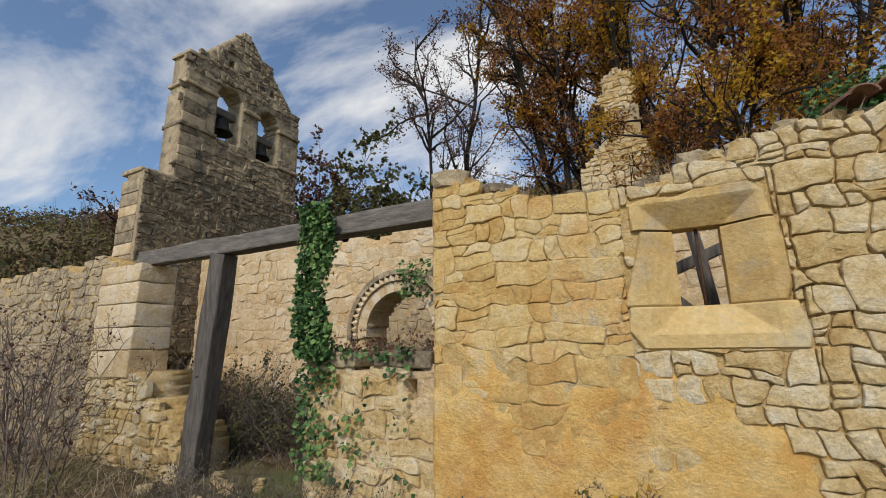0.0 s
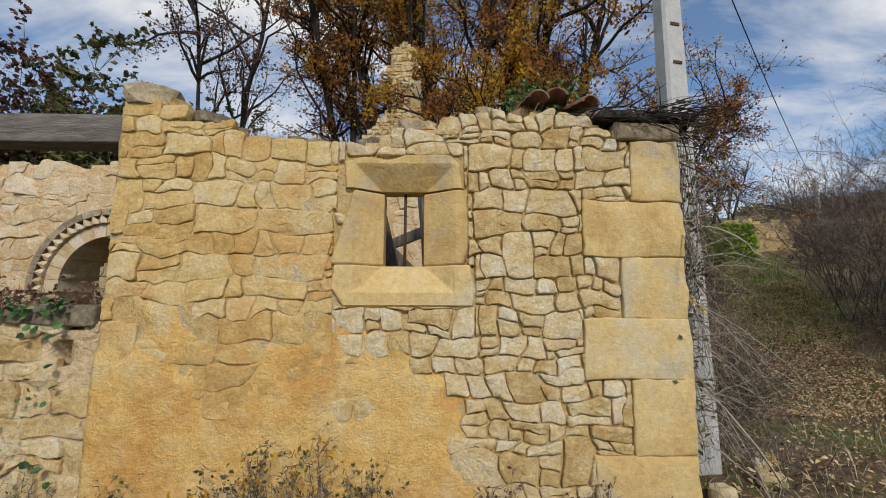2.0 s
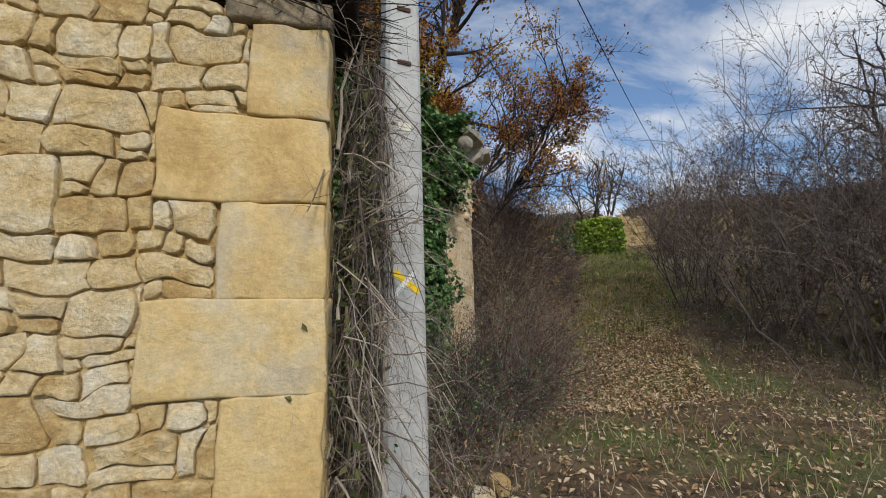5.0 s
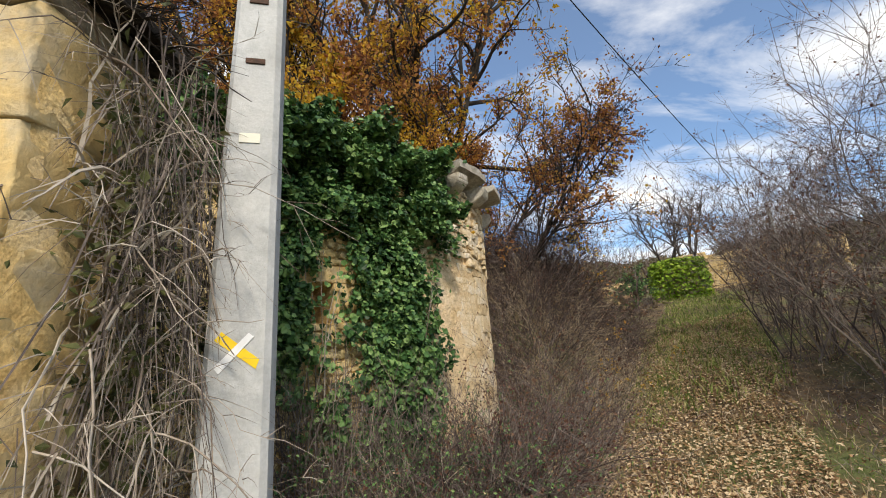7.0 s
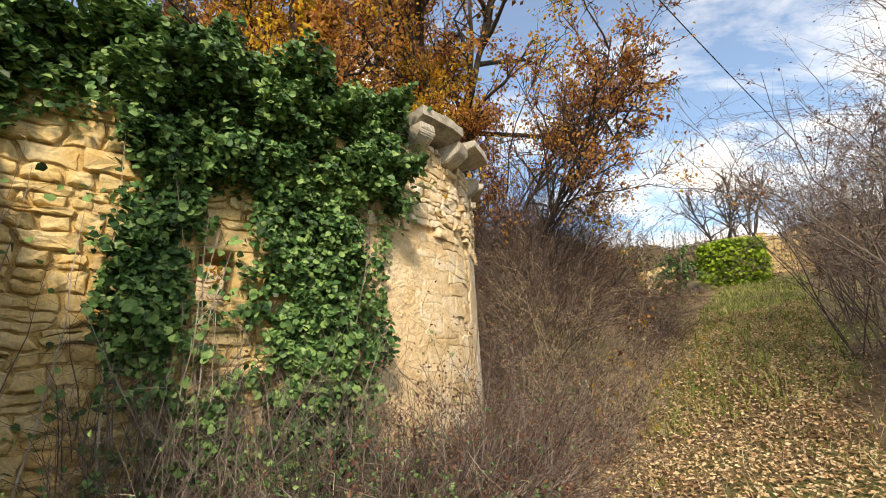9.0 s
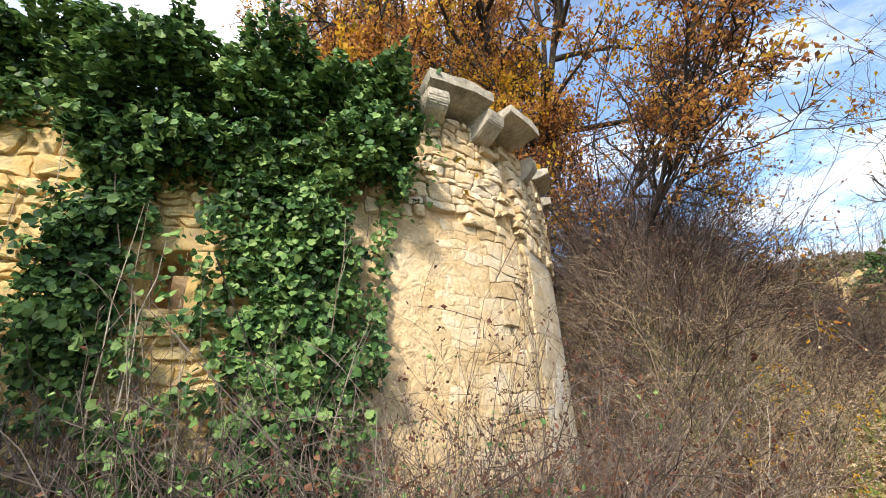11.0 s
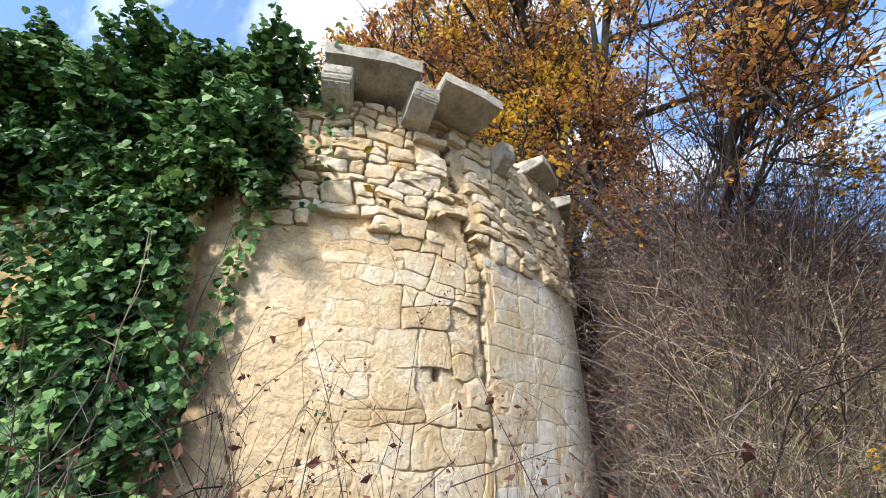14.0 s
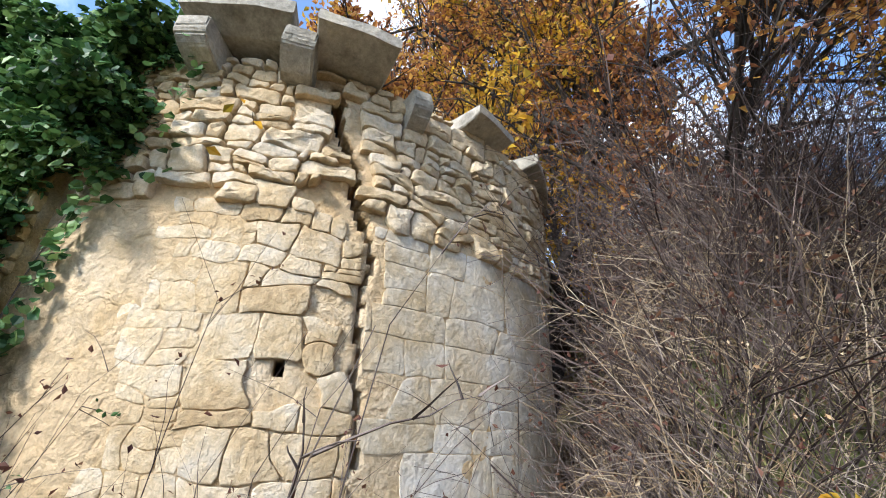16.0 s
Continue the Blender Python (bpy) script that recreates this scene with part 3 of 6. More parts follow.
lay_stones([c for c in wide if len(c[1]) >= 3], front_place, rng, M_STONE_WARM, house_front, proud=front_proud, joint=0.003, limit=90, order=lambda a, b: -b)
for k, (x0, z0, z1) in enumerate(QUOINS):
    bm = rough_block(-x0 - 0.002, 0.5, z1 - z0 + 0.004, pose(x0 / 2 + 0.002, 0.218, (z0 + z1) / 2), cuts=4, jitter=0.026, bevel=0.016, seed=k + 1)
    part("quoin", bm, M_GOLD, house_front, "large dressed golden corner stone", True)
bm = rough_block(0.56, 0.55, 0.15, pose(-0.27, 0.22, 3.085, 0, 1.5, 0), cuts=3, jitter=0.014, bevel=0.02, seed=9)
part("coping_stone", bm, M_STONE_OLD, house_front, "", True)

# the window with its splayed stone surround
window_1 = thing("window_1", (-2.35, 0.0, 1.56), "small barred window in a splayed stone surround", "window", "structure")


def surround_depth(x, z):
    """Depth of the surround: a flat face, then a splay that narrows to the opening."""
    tx = (x + 2.78) / 0.24 if x < -2.365 else (-1.925 - x) / 0.265
    tz = (z - 1.69) / 0.235 if z < 2.24 else (2.785 - z) / 0.225
    return -0.034 + 0.164 * min(1.0, max(0.0, min(tx, tz)))


def to_line(x, z, line):
    best = 9.0
    for (xa, za), (xb, zb) in zip(line[:-1], line[1:]):
        t = ((x - xa) * (xb - xa) + (z - za) * (zb - za)) / ((xb - xa) ** 2 + (zb - za) ** 2)
        t = min(1, max(0, t))
        best = min(best, math.hypot(x - xa - t * (xb - xa), z - za - t * (zb - za)))
    return best


def within(x, z, ring):
    inside = False
    for (xa, za), (xb, zb) in zip(ring, ring[1:] + ring[:1]):
        if (za > z) != (zb > z) and x < xa + (z - za) * (xb - xa) / (zb - za):
            inside = not inside
    return inside


def surround_stone(name, rim, inner, z0, z1, seed):
    """One stone of the surround: rim is its worn outer edge, inner closes it along the opening."""
    ring = rim + inner
    xa, xb = min(q[0] for q in ring), max(q[0] for q in ring)
    xs = np.unique(np.r_[np.arange(xa, xb, 0.0135), -2.54, -2.19, xb])
    xs = xs[np.r_[True, np.diff(xs) > 0.002]]
    zs = np.linspace(z0, z1, max(8, int((z1 - z0) / 0.0135)))

    def face(x, z):
        worn = 0.045 * (1 - float(smooth_step(0.0, 0.024, to_line(x, z, rim))))
        joint = 0.012 * (1 - float(smooth_step(0.0, 0.014, min(z - z0, z1 - z)))) if name != "sill" or z > 1.8 else 0.0
        return (x, surround_depth(x, z) + worn + joint - 0.005 * fnoise(x * 4, z * 4, seed) - 0.0015 * fnoise(x * 13, z * 13, seed), z)
    v, f = solid_grid(xs, zs, lambda x, z: within(x, z, ring) and not (-2.54 < x < -2.19 and 1.922 < z < 2.562), face, lambda x, z: (x, 0.30, z))
    part_of(name, v, f, M_GOLD, window_1, "", True, 16)


surround_stone("lintel", [(-2.862, 2.572), (-2.876, 2.81), (-2.70, 2.865), (-2.487, 2.83), (-2.348, 2.884), (-1.988, 2.888), (-1.875, 2.793), (-1.843, 2.572)], [], 2.562, 2.89, 1)
surround_stone("jamb", [(-2.79, 2.57), (-2.963, 1.984), (-2.971, 1.91)], [(-2.54, 1.91), (-2.54, 2.57)], 1.924, 2.559, 2)
surround_stone("jamb", [(-1.849, 1.91), (-1.80, 2.06), (-1.804, 2.381), (-1.842, 2.57)], [(-2.19, 2.57), (-2.19, 1.91)], 1.924, 2.559, 3)
surround_stone("sill", [(-2.943, 1.93), (-2.965, 1.724), (-2.851, 1.564), (-1.768, 1.567), (-1.741, 1.704), (-1.791, 1.93)], [], 1.56, 1.921, 4)
bm = bmesh.new()
bmesh.ops.create_cone(bm, segments=8, radius1=0.014, radius2=0.013, depth=0.66, cap_ends=True, matrix=pose(-2.36, 0.2, 2.25))
part("iron_bar", bm, M_IRON, window_1, "rusty upright bar", True)

# timbers leaning inside, seen through the window; three are added to darken the opening
for k, (a, b, w) in enumerate([((-2.95, 1.5, 3.4), (-2.25, 1.1, 0.6), 0.12), ((-2.3, 1.9, 3.2), (-2.05, 1.5, 0.7), 0.10), ((-3.3, 2.2, 2.9), (-1.6, 2.4, 1.2), 0.13), ((-2.9, 2.6, 2.4), (-1.2, 2.6, 3.1), 0.12), ((-3.4, 1.6, 1.7), (-1.5, 1.7, 1.95), 0.14)]):
    a, b = Vector(a), Vector(b)
    bm = rough_block(w, w * 1.2, (b - a).length, Matrix.Translation((a + b) / 2) @ (b - a).to_track_quat("Z", "Y").to_matrix().to_4x4(), cuts=3, jitter=0.02, bevel=0.012, seed=20 + k)
    tagged(part("inner_timber", bm, M_WOOD_UP, None, "", True), "grey timber leaning inside the ruin, three of five added to darken the window", "timber")


# ---- other walls in line with the house ----
def rubble_wall(name, label, u0, u1, z0, top, place, thick, mat_m, mat_s, seed, hgt=0.17, wid=0.26, proud=0.035, limit=120, hole=None, step=0.07, order=None, back=None, skip=(), kind="structure", category="wall", base=None, joint=0.012, flip=False):
    r = np.random.default_rng(seed)
    zmax = max(top(u) for u in np.linspace(u0, u1, 40))
    t = thing(name, base or tuple(place((u0 + u1) / 2, z0, -thick / 2)), label, category, kind)
    nu, nv = max(6, int((u1 - u0) / step)), max(6, int((zmax - z0) / step))
    v, f = solid_grid(np.linspace(u0, u1, nu + 1), np.linspace(z0, zmax, nv + 1), lambda u, z: z < top(u) and not (hole and hole(u, z)),
                      lambda u, z: place(u, z, 0.012 * fnoise(u * 5, z * 5, seed) + 0.01), back or (lambda u, z: place(u, z, -thick)))
    if flip:
        f = [q[::-1] for q in f]
    part_of("mortar", v, f, mat_m, t, "", True)
    cells = rubble_cells(u0, u1, z0, zmax, hgt, wid, r, skip=skip, allow=lambda a, b: b < top(a) - 0.02 and not (hole and hole(a, b)))
    cells = [(c, clip(p, 0, top(c[0]) + 0.05, 0, 1)) for c, p in cells]
    if hole:
        cells = [c for c in cells if not any(hole(c[0][0] * 0.25 + p[0] * 0.75, c[0][1] * 0.25 + p[1] * 0.75) for p in c[1])]
    lay_stones([c for c in cells if len(c[1]) >= 3], place, r, mat_s, t, proud=proud, joint=joint, limit=limit, order=order, flip=flip)
    return t


low_wall = rubble_wall("wall_low", "low broken stone wall with cut sill stones and ivy", -6.53, -4.8, -0.3, lambda u: 1.42 + 0.03 * math.sin(u * 9), lambda u, z, d: (u, 0.02 - d, z), 0.5,
                       M_PLASTER, M_STONE, 31, proud=0.03, hole=lambda u, z: -5.13 < u < -5.0 and 1.12 < z < 1.32, hgt=0.2, wid=0.3)
for k, (x, w) in enumerate([(-6.15, 0.72), (-5.2, 0.74)]):
    bm = rough_block(w, 0.58, 0.16, pose(x, 0.25, 1.50, 0, 1, 0), cuts=3, jitter=0.015, bevel=0.02, seed=40 + k)
    part("sill_stone", bm, M_STONE_OLD, low_wall, "", True)

left_wall = rubble_wall("wall_left", "weathered rubble wall, its plaster fallen off", -17.0, -11.2, -0.3, lambda u: 3.25 + 0.12 * fnoise(u * 1.3, 0), lambda u, z, d: (u, 0.1 - d, z), 0.6,
                        M_MORTAR, M_STONE_OLD, 32, limit=60, hgt=0.2, wid=0.3)
broken = rubble_wall("wall_broken", "broken wall end stepping down with loose stones", -11.3, -8.7, -0.3, lambda u: 1.3 if u < -9.9 else max(0.35, 1.25 - 0.75 * (u + 9.9) + 0.12 * math.sin(u * 14)),
                     lambda u, z, d: (u, -0.05 - d, z), 0.75, M_MORTAR, M_STONE, 33, limit=90, proud=0.05, hgt=0.16, wid=0.28)
pier = thing("pier", (-10.6, 0.2, 1.2), "square pier of dressed limestone blocks carrying a beam", "pier")
z = 1.22
for k in range(5):
    h = (0.42, 0.36, 0.38, 0.34, 0.30)[k]
    for s, (xa, xb) in enumerate(((-11.25, -10.7), (-10.7, -10.08)) if k % 2 else ((-11.25, -10.5), (-10.5, -10.08))):
        bm = rough_block(xb - xa - 0.01, 0.6, h - 0.01, pose((xa + xb) / 2, 0.18, z + h / 2), cuts=2, jitter=0.018, bevel=0.02, seed=50 + k * 2 + s)
        part("stone_block", bm, M_CREAM, pier, "", True)
    z += h

bm = rough_block(5.75, 0.24, 0.25, pose(-7.62, 0.14, 3.12, 0, 0.3, 0), cuts=6, jitter=0.022, bevel=0.015, seed=61)
tagged(part("timber_beam", bm, M_WOOD, None, "", True), "long grey weathered oak beam spanning the broken wall", "beam")
a, b = Vector((-8.62, 0.1, -0.15)), Vector((-8.42, 0.14, 3.0))
bm = rough_block(0.29, 0.26, (b - a).length, Matrix.Translation((a + b) / 2) @ (b - a).to_track_quat("Z", "Y").to_matrix().to_4x4(), cuts=6, jitter=0.03, bevel=0.02, seed=62)
tagged(part("timber_post", bm, M_WOOD_UP, None, "", True), "crooked grey oak post holding up the beam", "post")

# ---- the church: south wall with the carved doorway ----
DOOR_X, DOOR_Z, DOOR_R = -7.8, 1.93, 0.87


def nave_top(u):
    return 4.1 + 0.14 * fnoise(u * 1.6, 2.0) + (0.45 if u < -11 else 0.0) * (1 + 0.5 * math.sin(u * 2.2))


def door_hole(u, z):
    return abs(u - DOOR_X) < DOOR_R and z < DOOR_Z or (u - DOOR_X) ** 2 + (z - DOOR_Z) ** 2 < DOOR_R ** 2


nave = rubble_wall("wall_nave", "cream coursed masonry church wall with a carved round arch", -15.0, -1.2, -0.3, nave_top, lambda u, z, d: (u, 4.0 - d, z), 0.8, M_PLASTER, M_CREAM, 34, limit=150,
                   proud=lambda a, b: 0.026 if fnoise(a * 0.7, b * 0.9) > -0.55 and (a - DOOR_X) ** 2 + (b - DOOR_Z) ** 2 > 1.8 else None, hgt=0.27, wid=0.46, hole=door_hole,
                   order=lambda a, b: abs(a + 9), joint=0.008)
arch = thing("doorway_arch", (DOOR_X, 3.9, 0.5), "carved round stone arch with zigzag moulding", "arch")


def arch_ring(r0, r1, y0, y1, name, n, mat, a0=-8, a1=188, tooth=0.0, label=""):
    for k in range(n):
        A, B = radians(a0 + (a1 - a0) * k / n + 0.25), radians(a0 + (a1 - a0) * (k + 1) / n - 0.25)
        bm = bmesh.new()
        ring = []
        for y in (y0, y1):
            row = []
            for t in (A, (A + B) / 2, B):
                lift_r = tooth if (t not in (A, B) and y == y0) else 0
                row.append([bm.verts.new((DOOR_X + r * math.cos(t), y - (lift_r * 0.6), DOOR_Z + r * math.sin(t))) for r in (r0, r1 - tooth + lift_r)])
            ring.append(row)
        for s in range(2):
            bm.faces.new([ring[0][s][0], ring[0][s][1], ring[0][s + 1][1], ring[0][s + 1][0]])
            bm.faces.new([ring[0][s][0], ring[0][s + 1][0], ring[1][s + 1][0], ring[1][s][0]])
            bm.faces.new([ring[0][s][1], ring[1][s][1], ring[1][s + 1][1], ring[0][s + 1][1]])
        bm.faces.new([ring[0][0][0], ring[1][0][0], ring[1][0][1], ring[0][0][1]])
        bm.faces.new([ring[0][2][0], ring[0][2][1], ring[1][2][1], ring[1][2][0]])
        bmesh.ops.recalc_face_normals(bm, faces=bm.faces)
        part(name, bm, mat, arch, label)


arch_ring(0.85, 1.08, 3.93, 4.7, "voussoir", 15, M_CREAM)
arch_ring(1.085, 1.22, 3.88, 4.2, "zigzag", 27, M_CREAM, tooth=0.07)
arch_ring(1.22, 1.33, 3.85, 4.2, "hood_mould", 13, M_STONE_OLD)
for s in (-1, 1):
    for k in range(4):
        bm = rough_block(0.26, 0.5, 0.46, pose(DOOR_X + s * 0.98, 4.17, -0.05 + 0.47 * k), cuts=1, jitter=0.012, bevel=0.015, seed=70 + k + s)
        part("jamb_stone", bm, M_CREAM, arch, "", True)

# far nave wall and the back of the house, seen through openings
far_nave = rubble_wall("wall_nave_north", "broken rubble wall of the far nave side", -15.0, -2.0, 0.0, lambda u: 3.6 + 0.5 * fnoise(u * 0.8, 7), lambda u, z, d: (u, 8.3 - d, z), 0.7, M_MORTAR, M_STONE_OLD, 35,
                       limit=20, hgt=0.3, wid=0.5, step=0.14)

# ---- bell gable ----
GX0 = -15.0


def gable_top(y):
    return float(np.interp(y, [2.1, 2.95, 3.0, 3.15, 3.6, 4.9, 6.0, 6.6, 7.0, 7.05, 7.55, 7.6], [6.45, 6.6, 10.6, 10.75, 11.15, 12.75, 11.9, 11.3, 10.9, 10.72, 10.7, 9.0])) + 0.08 * fnoise(y * 3.5, 1)


def gable_hole(y, z):
    for y0, y1, zb, zs in ((4.08, 5.02, 8.32, 9.82), (5.72, 6.58, 8.2, 9.76)):
        r, c = (y1 - y0) / 2, (y0 + y1) / 2
        if y0 < y < y1 and zb < z < zs or (y - c) ** 2 + (z - zs) ** 2 < r * r and z >= zs:
            return True
    return abs(y - 4.45) < 0.12 and abs(z - 11.2) < 0.14 or abs(y - 6.2) < 0.11 and abs(z - 11.0) < 0.13


def gable_place(y, z, d):
    return (GX0 + d + (0.16 if z < 6.45 else 0), y, z)


gable = rubble_wall("bell_gable", "weathered grey stone bell gable with two arched openings", 2.1, 7.6, 1.5, gable_top, gable_place, 0.75, M_STONE_OLD, M_STONE_OLD, 36, limit=300, hgt=0.22, wid=0.36,
                    hole=gable_hole, step=0.07, category="bell gable", kind="structure", base=(-15.5, 4.9, 1.5), proud=lambda a, b: 0.05 if b < 8.3 or b > 10.2 else 0.015,
                    order=lambda a, b: -b, joint=0.014)
for zz, y0, y1, prj in ((9.72, 2.95, 4.08, 0.1), (9.72, 5.02, 5.72, 0.1), (9.62, 6.58, 7.62, 0.1), (8.3, 2.92, 4.1, 0.12), (6.47, 2.05, 3.1, 0.1), (8.2, 6.6, 7.62, 0.1), (10.75, 2.95, 3.5, 0.08)):
    bm = rough_block(0.75 + prj * 2, y1 - y0, 0.13, pose(GX0 - 0.37, (y0 + y1) / 2, zz), cuts=2, jitter=0.02, bevel=0.03, seed=int(zz * 7))
    part("string_course", bm, M_STONE_OLD, gable, "", True)
z = 1.5
for k in range(22):
    h = 0.36 + 0.08 * math.sin(k * 2.3)
    yy = 2.1 if z < 6.1 else 3.0
    if z + h > 10.6:
        break
    bm = rough_block(0.86, 0.55 + 0.2 * (k % 2), h - 0.012, pose(GX0 - 0.36, yy + 0.25 + 0.1 * (k % 2), z + h / 2), cuts=1, jitter=0.02, bevel=0.02, seed=80 + k)
    part("corner_stone", bm, M_CREAM if z < 6.2 and k % 3 == 1 else M_STONE_OLD, gable, "", True)
    z += h


def bell(at, size):
    b = thing("bell", at, "dark bronze church bell hung on a heavy wooden yoke", "bell", group="bells in the gable")
    bm = bmesh.new()
    prof = [(0.05, 0.0), (0.2, -0.02), (0.27, -0.12), (0.31, -0.35), (0.38, -0.55), (0.48, -0.68), (0.45, -0.69), (0.3, -0.4)]
    rings = []
    for r, h in prof:
        rings.append([bm.verts.new((at[0] + r * size * math.cos(a), at[1] + r * size * math.sin(a), at[2] + h * size)) for a in np.arange(20) * 2 * math.pi / 20])
    for k in range(len(rings) - 1):
        for i in range(20):
            bm.faces.new([rings[k][i], rings[k][(i + 1) % 20], rings[k + 1][(i + 1) % 20], rings[k + 1][i]])
    bm.faces.new(rings[0])
    body = part("bell_body", bm, M_BRONZE, b, "", True)
    v, f = tubes(np.array([[(at[0], at[1], at[2] - 0.1 * size), (at[0], at[1], at[2] - 0.55 * size), (at[0], at[1], at[2] - 0.76 * size)]]), np.array([[0.02, 0.03, 0.06]]), 6)
    part_of("clapper", v, f, M_IRON, body, "", True)
    bm = rough_block(0.25, 1.0 * size + 0.25, 0.34 * size, pose(at[0], at[1], at[2] + 0.2 * size), cuts=2, jitter=0.02, bevel=0.06, seed=4)
    part("yoke", bm, M_WOOD, b, "dark timber yoke", True)


bell((GX0 - 0.4, 4.55, 9.3), 0.82)
bell((GX0 - 0.4, 6.15, 9.0), 0.8)

# ---- the tall broken stack behind ----
stack = rubble_wall("wall_stack", "tall thin remnant of a stone wall standing alone", -4.6, -2.3, 2.0,
                    lambda u: float(np.interp(u, [-4.6, -4.2, -3.72, -3.7, -3.2, -2.72, -2.7, -2.3], [6.9, 7.4, 8.1, 10.1, 10.42, 10.0, 7.9, 7.0])) + 0.08 * fnoise(u * 5, 3), lambda u, z, d: (u, 9.87 - d, z), 0.9,
                    M_STONE_OLD, M_STONE, 37, limit=90, hgt=0.22, wid=0.36, proud=0.06, order=lambda a, b: -b, step=0.09)

# ---- apse ----
AC, AR = Vector((-0.15, 6.10)), 2.55


def crack_u(z):
    """Angle of the long crack at a height."""
    return float(np.interp(z, [1.3, 1.5, 2.0, 2.4, 2.8, 3.0, 3.3, 3.6, 4.0, 4.2], [-9.4, -10.2, -10.4, -11.6, -10.6, -13.5, -14.5, -17.0, -19.5, -20.0])) + 0.9 * noise.noise(Vector((z * 4.3, 0.5, 0))) + 0.8 * noise.noise(Vector((z * 11, 3.5, 0)))


def apse_place(u, z, d):
    a = radians(math.degrees(u / AR))
    r = AR + d - 0.012 * (z - 1.5) + 0.28 * float(smooth_step(-4, 40, math.degrees(a)))
    return (AC.x + r * math.cos(a), AC.y + r * math.sin(a), z)


def deg(d):
    return AR * radians(d)


def apse_back(u, z):
    return apse_place(u, z, -0.6)


def in_crack(u, z):
    return 1.42 < z < 4.05 and abs(math.degrees(u / AR) - crack_u(z)) < (0.5 if z < 2.85 else 1.1) or (abs(math.degrees(u / AR) + 20.6) < 0.9 and 1.88 < z < 2.0)


apse = thing("wall_apse", (AC.x, AC.y, 0), "round church apse of pale stone split by a crack", "wall", "structure")
us, vs = np.linspace(deg(-66), deg(62), 190), np.linspace(-0.3, 4.10, 118)


def ashlar(u, z):
    """Where the render has fallen and the coursed stone shows."""
    dg = math.degrees(u / AR)
    return -38 + 3 * fnoise(z * 1.6, 2.0) < dg < 56 and 0.6 < z < 2.95


def apse_skin(u, z):
    d = 0.006 * fnoise(u * 6, z * 6, 9) + 0.006 * fnoise(u * 1.5, z * 1.5, 3)
    if z > 2.92 + 0.08 * fnoise(u * 2, 1.0) and math.degrees(u / AR) > -54:
        d -= 0.025
    elif ashlar(u, z):
        d -= 0.014 if -27 < math.degrees(u / AR) < -10.5 else 0.003
    return apse_place(u, z, d)


v, f = solid_grid(us, vs, lambda u, z: not in_crack(u, z), apse_skin, apse_back)
part_of("render_coat", v, f, M_PLASTER, apse, "worn cream and ochre lime render", True)
# curved sheet added inside the wall to block daylight, so the crack stays dark
v, f = solid_grid(np.linspace(deg(-64), deg(60), 60), np.linspace(-0.3, 3.9, 12), lambda u, z: True, lambda u, z: apse_place(u, z, -0.40), lambda u, z: apse_place(u, z, -0.55))
part_of("crack_backing", v, f, M_MORTAR, apse, "", True)
r12 = np.random.default_rng(12)
cells = rubble_cells(deg(-55), deg(50), 2.9, 4.12, 0.115, 0.23, r12, allow=lambda a, b: b > 2.92 + 0.06 * math.sin(a * 3) and not in_crack(a, b), small=0.16, tall=0.22, warped=0.6)
cells = [c for c in cells if not any(in_crack(c[0][0] * 0.35 + p[0] * 0.65, c[0][1] * 0.35 + p[1] * 0.65) for p in c[1])]
lay_stones(cells, apse_place, r12, M_CREAM, apse, proud=0.038, joint=0.005, limit=215, order=lambda a, b: abs(a + 0.5))


def patch(a, b):
    if in_crack(a, b) or not ashlar(a, b):
        return None
    dg = math.degrees(a / AR)
    return 0.003 if dg > -10.5 else (0.003 if dg < -27 else 0.011)


for u0, u1, hh, ww, mat, lim, jt, wv, bend in ((deg(-42), deg(-10.6), 0.17, 0.25, M_CREAM, 80, 0.003, 0.25, 0.42), (deg(-10.4), deg(56), 0.27, 0.46, M_PALE, 40, 0.0015, 0.05, 0.12)):
    cells = rubble_cells(u0, u1, 0.6, 2.93, hh, ww, r12, allow=lambda a, b: not in_crack(a, b), wave=wv, small=wv * 0.7, tall=0.18, warped=bend)
    cells = [c for c in cells if not any(in_crack(c[0][0] * 0.2 + p[0] * 0.8, c[0][1] * 0.2 + p[1] * 0.8) for p in c[1])]
    lay_stones(cells, apse_place, r12, mat, apse, proud=patch, joint=jt, limit=lim, order=lambda a, b: abs(a + 0.4))


